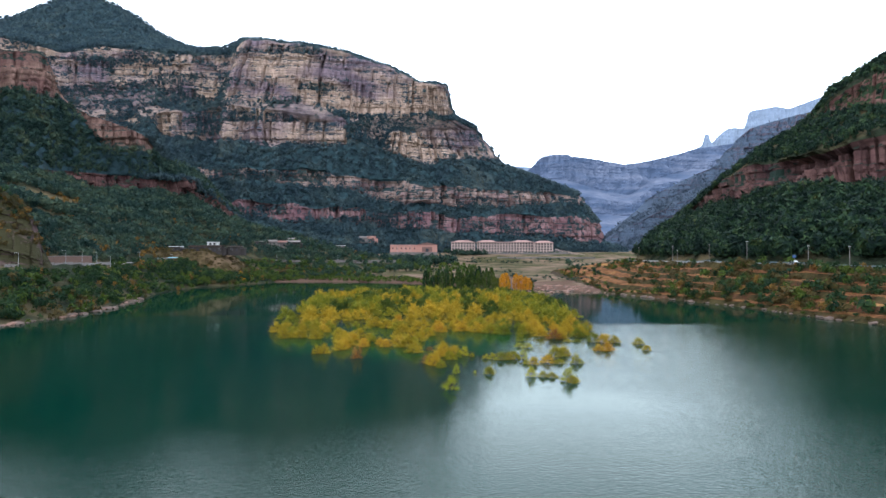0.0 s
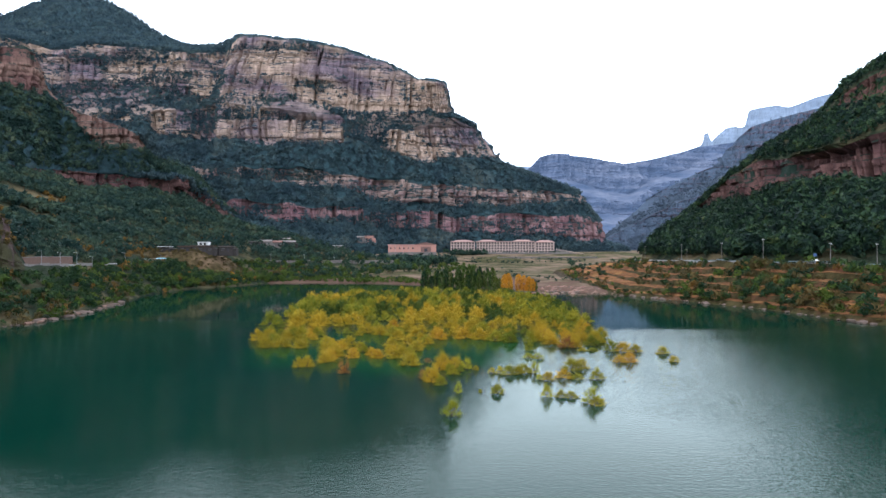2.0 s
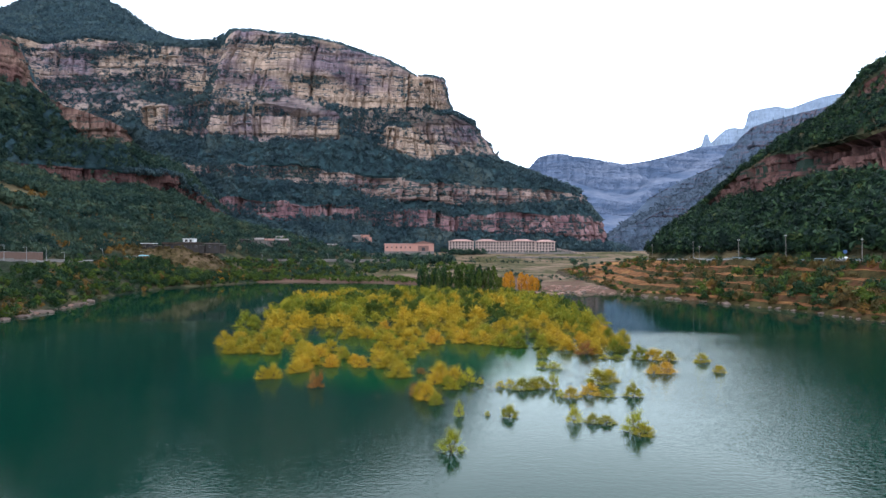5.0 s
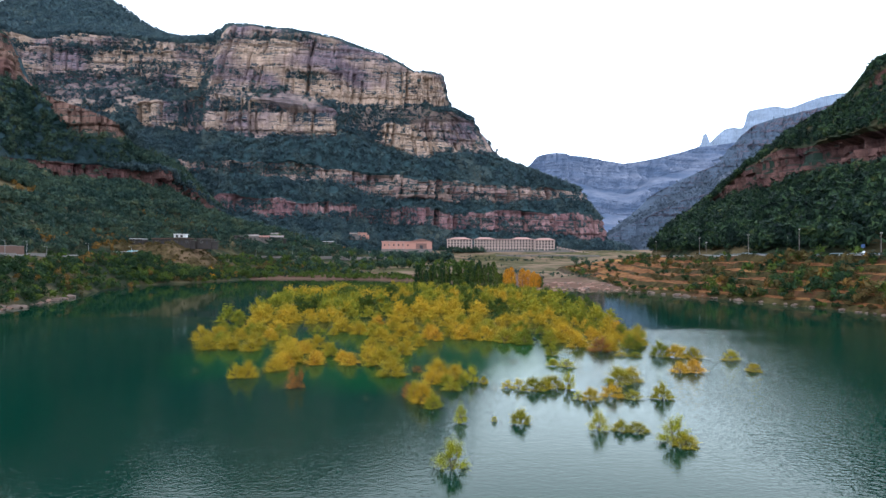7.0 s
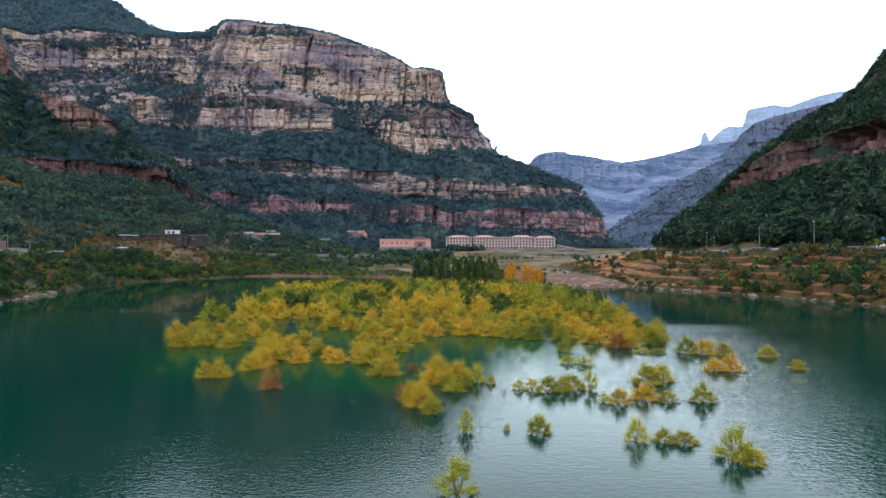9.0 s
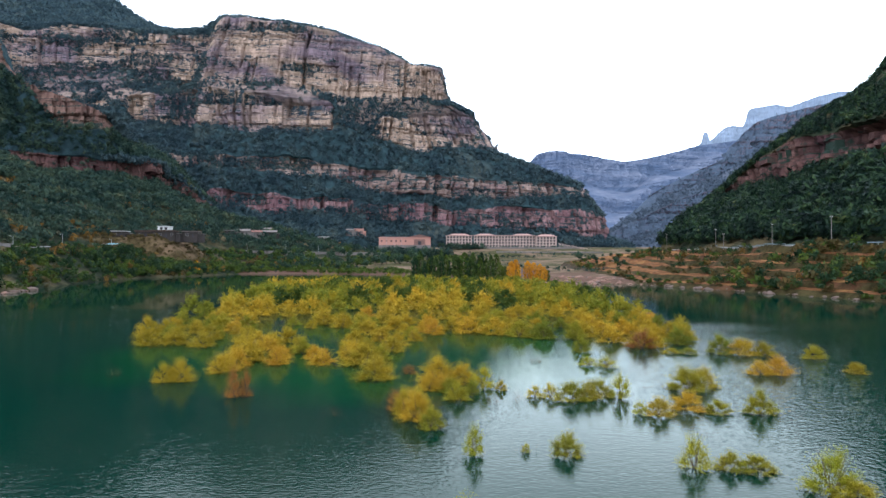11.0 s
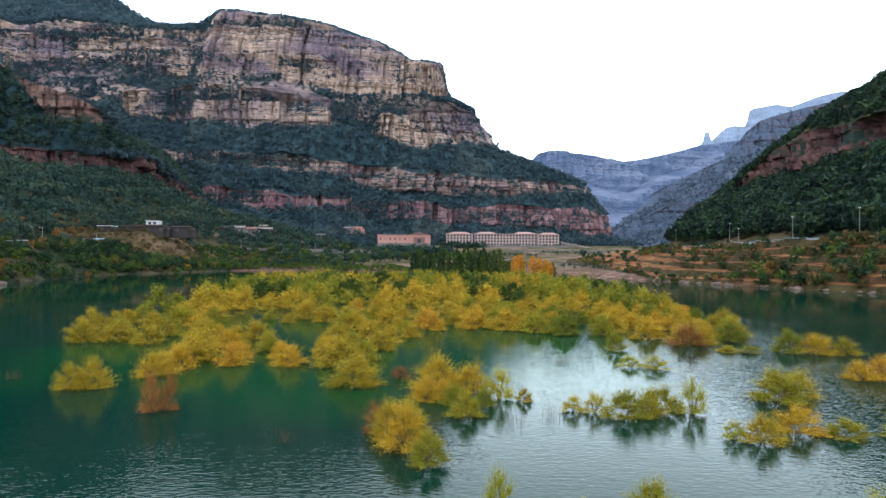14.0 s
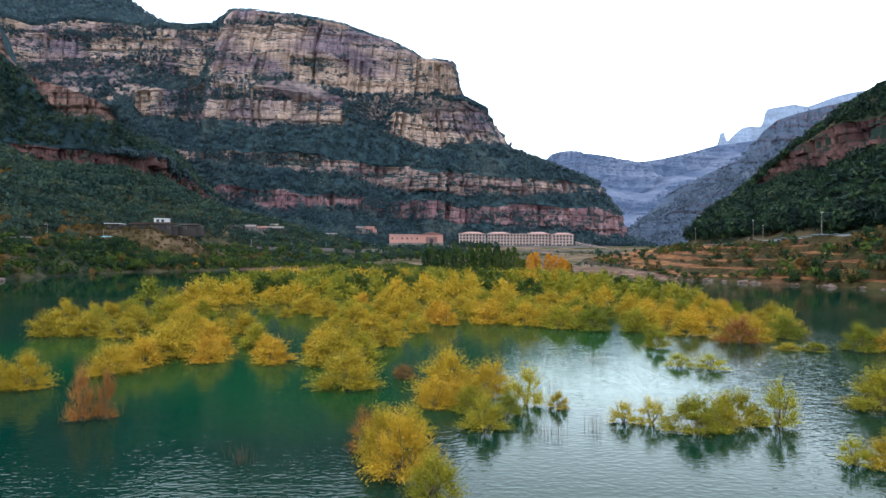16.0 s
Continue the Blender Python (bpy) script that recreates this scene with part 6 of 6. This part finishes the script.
# stepped white balustrade that falls away beside the hotel
for k in range(11):
    x, z = 153 + 4.2 * k, 25.6 - 0.85 * k
    root = tagged(new("balustrade"), "pale concrete balustrade bay stepping down the slope", "balustrade", "stepped balustrade")
    root.matrix_basis = pose(x, 913 - 1.2 * k, z)
    box("base_wall", (0, 0, -8), (4.15, 0.6, 0), GREY_STONE, root, "grey stone retaining wall")
    box("pillar", (0, -0.1, 0), (0.6, 0.7, 2.4), CREAM, root)
    box("rail", (0.6, 0.1, 1.1), (4.15, 0.5, 1.4), CREAM, root)
    for q in range(4):
        box("baluster", (1.1 + 0.8 * q, 0.15, 0), (1.35 + 0.8 * q, 0.45, 1.1), CREAM, root)

# embankment wall of the valley road
for k in range(9):
    f0, f1 = k / 9, (k + 1) / 9
    a = (-159 + 109 * f0, 584 + 117 * f0 ** 0.8)
    c = (-159 + 109 * f1, 584 + 117 * f1 ** 0.8)
    root = tagged(new("embankment_wall"), "long grey masonry wall under the valley road", "retaining wall", "embankment walls")
    root.matrix_basis = look((a[0], a[1] - 2, 0), (c[0], c[1] - 2, 0)) @ pose(0, 0, 0, -90, 0, 0)
    d = math.dist(a, c)
    box("wall", (0, 0, -2), (1.0, d - 0.05, 15.0 - 1.2 * f0), GREY_STONE, root)
    box("coping", (-0.2, 0, 15.0 - 1.2 * f0), (1.2, d - 0.05, 15.4 - 1.2 * f0), CONCRETE, root)

# low walls on the slope in front of the hotel
for y, x0, x1, z0, z1 in ((905, 8, 168, 16, 22.0), (862, 70, 196, 10, 16.2)):
    root = tagged(new("terrace_wall"), "long grey terrace wall below the hotel", "retaining wall", "hotel terraces")
    root.matrix_basis = pose(0, y, 0)
    box("wall", (x0, 0, z0), (x1, 1.0, z1), GREY_STONE, root)
    box("coping", (x0, -0.15, z1), (x1, 1.15, z1 + 0.5), CONCRETE, root)
hx, hy = rng.uniform(-150, 12, 260), rng.uniform(715, 796, 260)
woods("hall_trees", np.column_stack([hx, hy, valley_height(hx, hy) - 0.3]), rng.uniform(8, 15, 260), LEAF_MID, 46, 0.16, "dark green trees in front of the pink hall", "trees")
hx, hy = rng.uniform(-120, 30, 120), rng.uniform(600, 720, 120)
woods("meadow_trees", np.column_stack([hx, hy, valley_height(hx, hy) - 0.3]), rng.uniform(3, 7, 120), LEAF_LIME, 46, 0.16, "yellow-green trees along the meadow", "trees")
hx = rng.uniform(10, 60, 60)
woods("hotel_hedge", np.column_stack([hx, rng.uniform(890, 900, 60), valley_height(hx, hx * 0 + 895) - 0.3]), rng.uniform(4, 7.5, 60), LEAF_MID, 30, 0.2, "dark trees below the hotel", "trees")


hx = rng.uniform(8, 158, 150)
woods("hotel_shrubs", np.column_stack([hx, rng.uniform(907, 916, 150), np.full(150, 20.2)]), rng.uniform(2.5, 5.0, 150), LEAF_MID, 24, 0.2, "dark shrubs along the foot of the hotel", "shrubs", wide=1.2)


# ---- dead reeds standing in the shallows ----
REED = plain("dry_reed", (0.085, 0.05, 0.03), 0.9, 0.4, 4.0)


def reed_clump(x, y, blades, spread, h, seed):
    r = np.random.default_rng(seed)
    verts, quads = [], []
    for k in range(blades):
        bx, by = r.normal(0, spread, 2)
        lx, ly = r.normal(0, 0.18, 2)
        hh = h * r.uniform(0.5, 1.1)
        w = 0.008
        i = len(verts)
        for f in (0, 0.5, 1):
            for s in (-1, 1):
                verts.append((bx + lx * f * f + s * w * (1.1 - f), by + ly * f * f + s * w * 0.6, -0.3 + (hh + 0.3) * f))
        quads += [(i, i + 1, i + 3, i + 2), (i + 2, i + 3, i + 5, i + 4)]
    ob = tagged(new("dead_reeds", fast_mesh("dead_reeds", verts, quads, [REED])), "thin dead brown reeds standing in shallow water", "reeds", "dead reeds", "stuff")
    ob.matrix_basis = pose(x, y, 0)


for k, (x, y, s, h) in enumerate([(4.8, 128.3, 0.5, 1.2), (6.6, 129.3, 0.6, 1.3), (-2.9, 142.3, 0.6, 1.5), (11, 149.5, 0.3, 1), (-17, 130.7, 0.5, 1.6), (-16.4, 131.1, 0.4, 1.6), (5.8, 138.5, 0.4, 1.2), (14.9, 128.8, 0.6, 1.2)] + [(5.4, 114.9, 0.3, 0.7), (-7.7, 124.2, 0.3, 0.7), (-32.2, 141.2, 0.3, 0.8), (11.6, 149.7, 0.2, 0.8), (20.7, 134.4, 0.3, 0.7), (17.6, 118.5, 0.4, 0.9)]):
    reed_clump(x, y, 26, s, h, k)

# a row of dark trees before the hotel
for k in range(16):
    x = 4 + k * 3.6 + random.uniform(-1, 1)
    stand(round_protos, k, x, 898 + random.uniform(-3, 3), 20.8, random.uniform(5, 7.5))

# road sign beside the east road
sign = tagged(new("road_sign"), "small dark blue road sign on a grey post", "road sign")
sign.matrix_basis = pose(150.5, 287, land(150.5, 287) - 0.1, 0, 0, 10)
part("post", tube_mesh("post", [(0, 0, -0.3), (0, 0, 2.0), (0, 0, 4.2)], [0.07, 0.06, 0.05], GALVANISED), sign)
box("panel", (-0.8, -0.1, 2.9), (0.8, -0.05, 4.1), plain("dark_blue_sign", (0.03, 0.07, 0.16), 0.5, 0.1), sign, bevel=0.01)
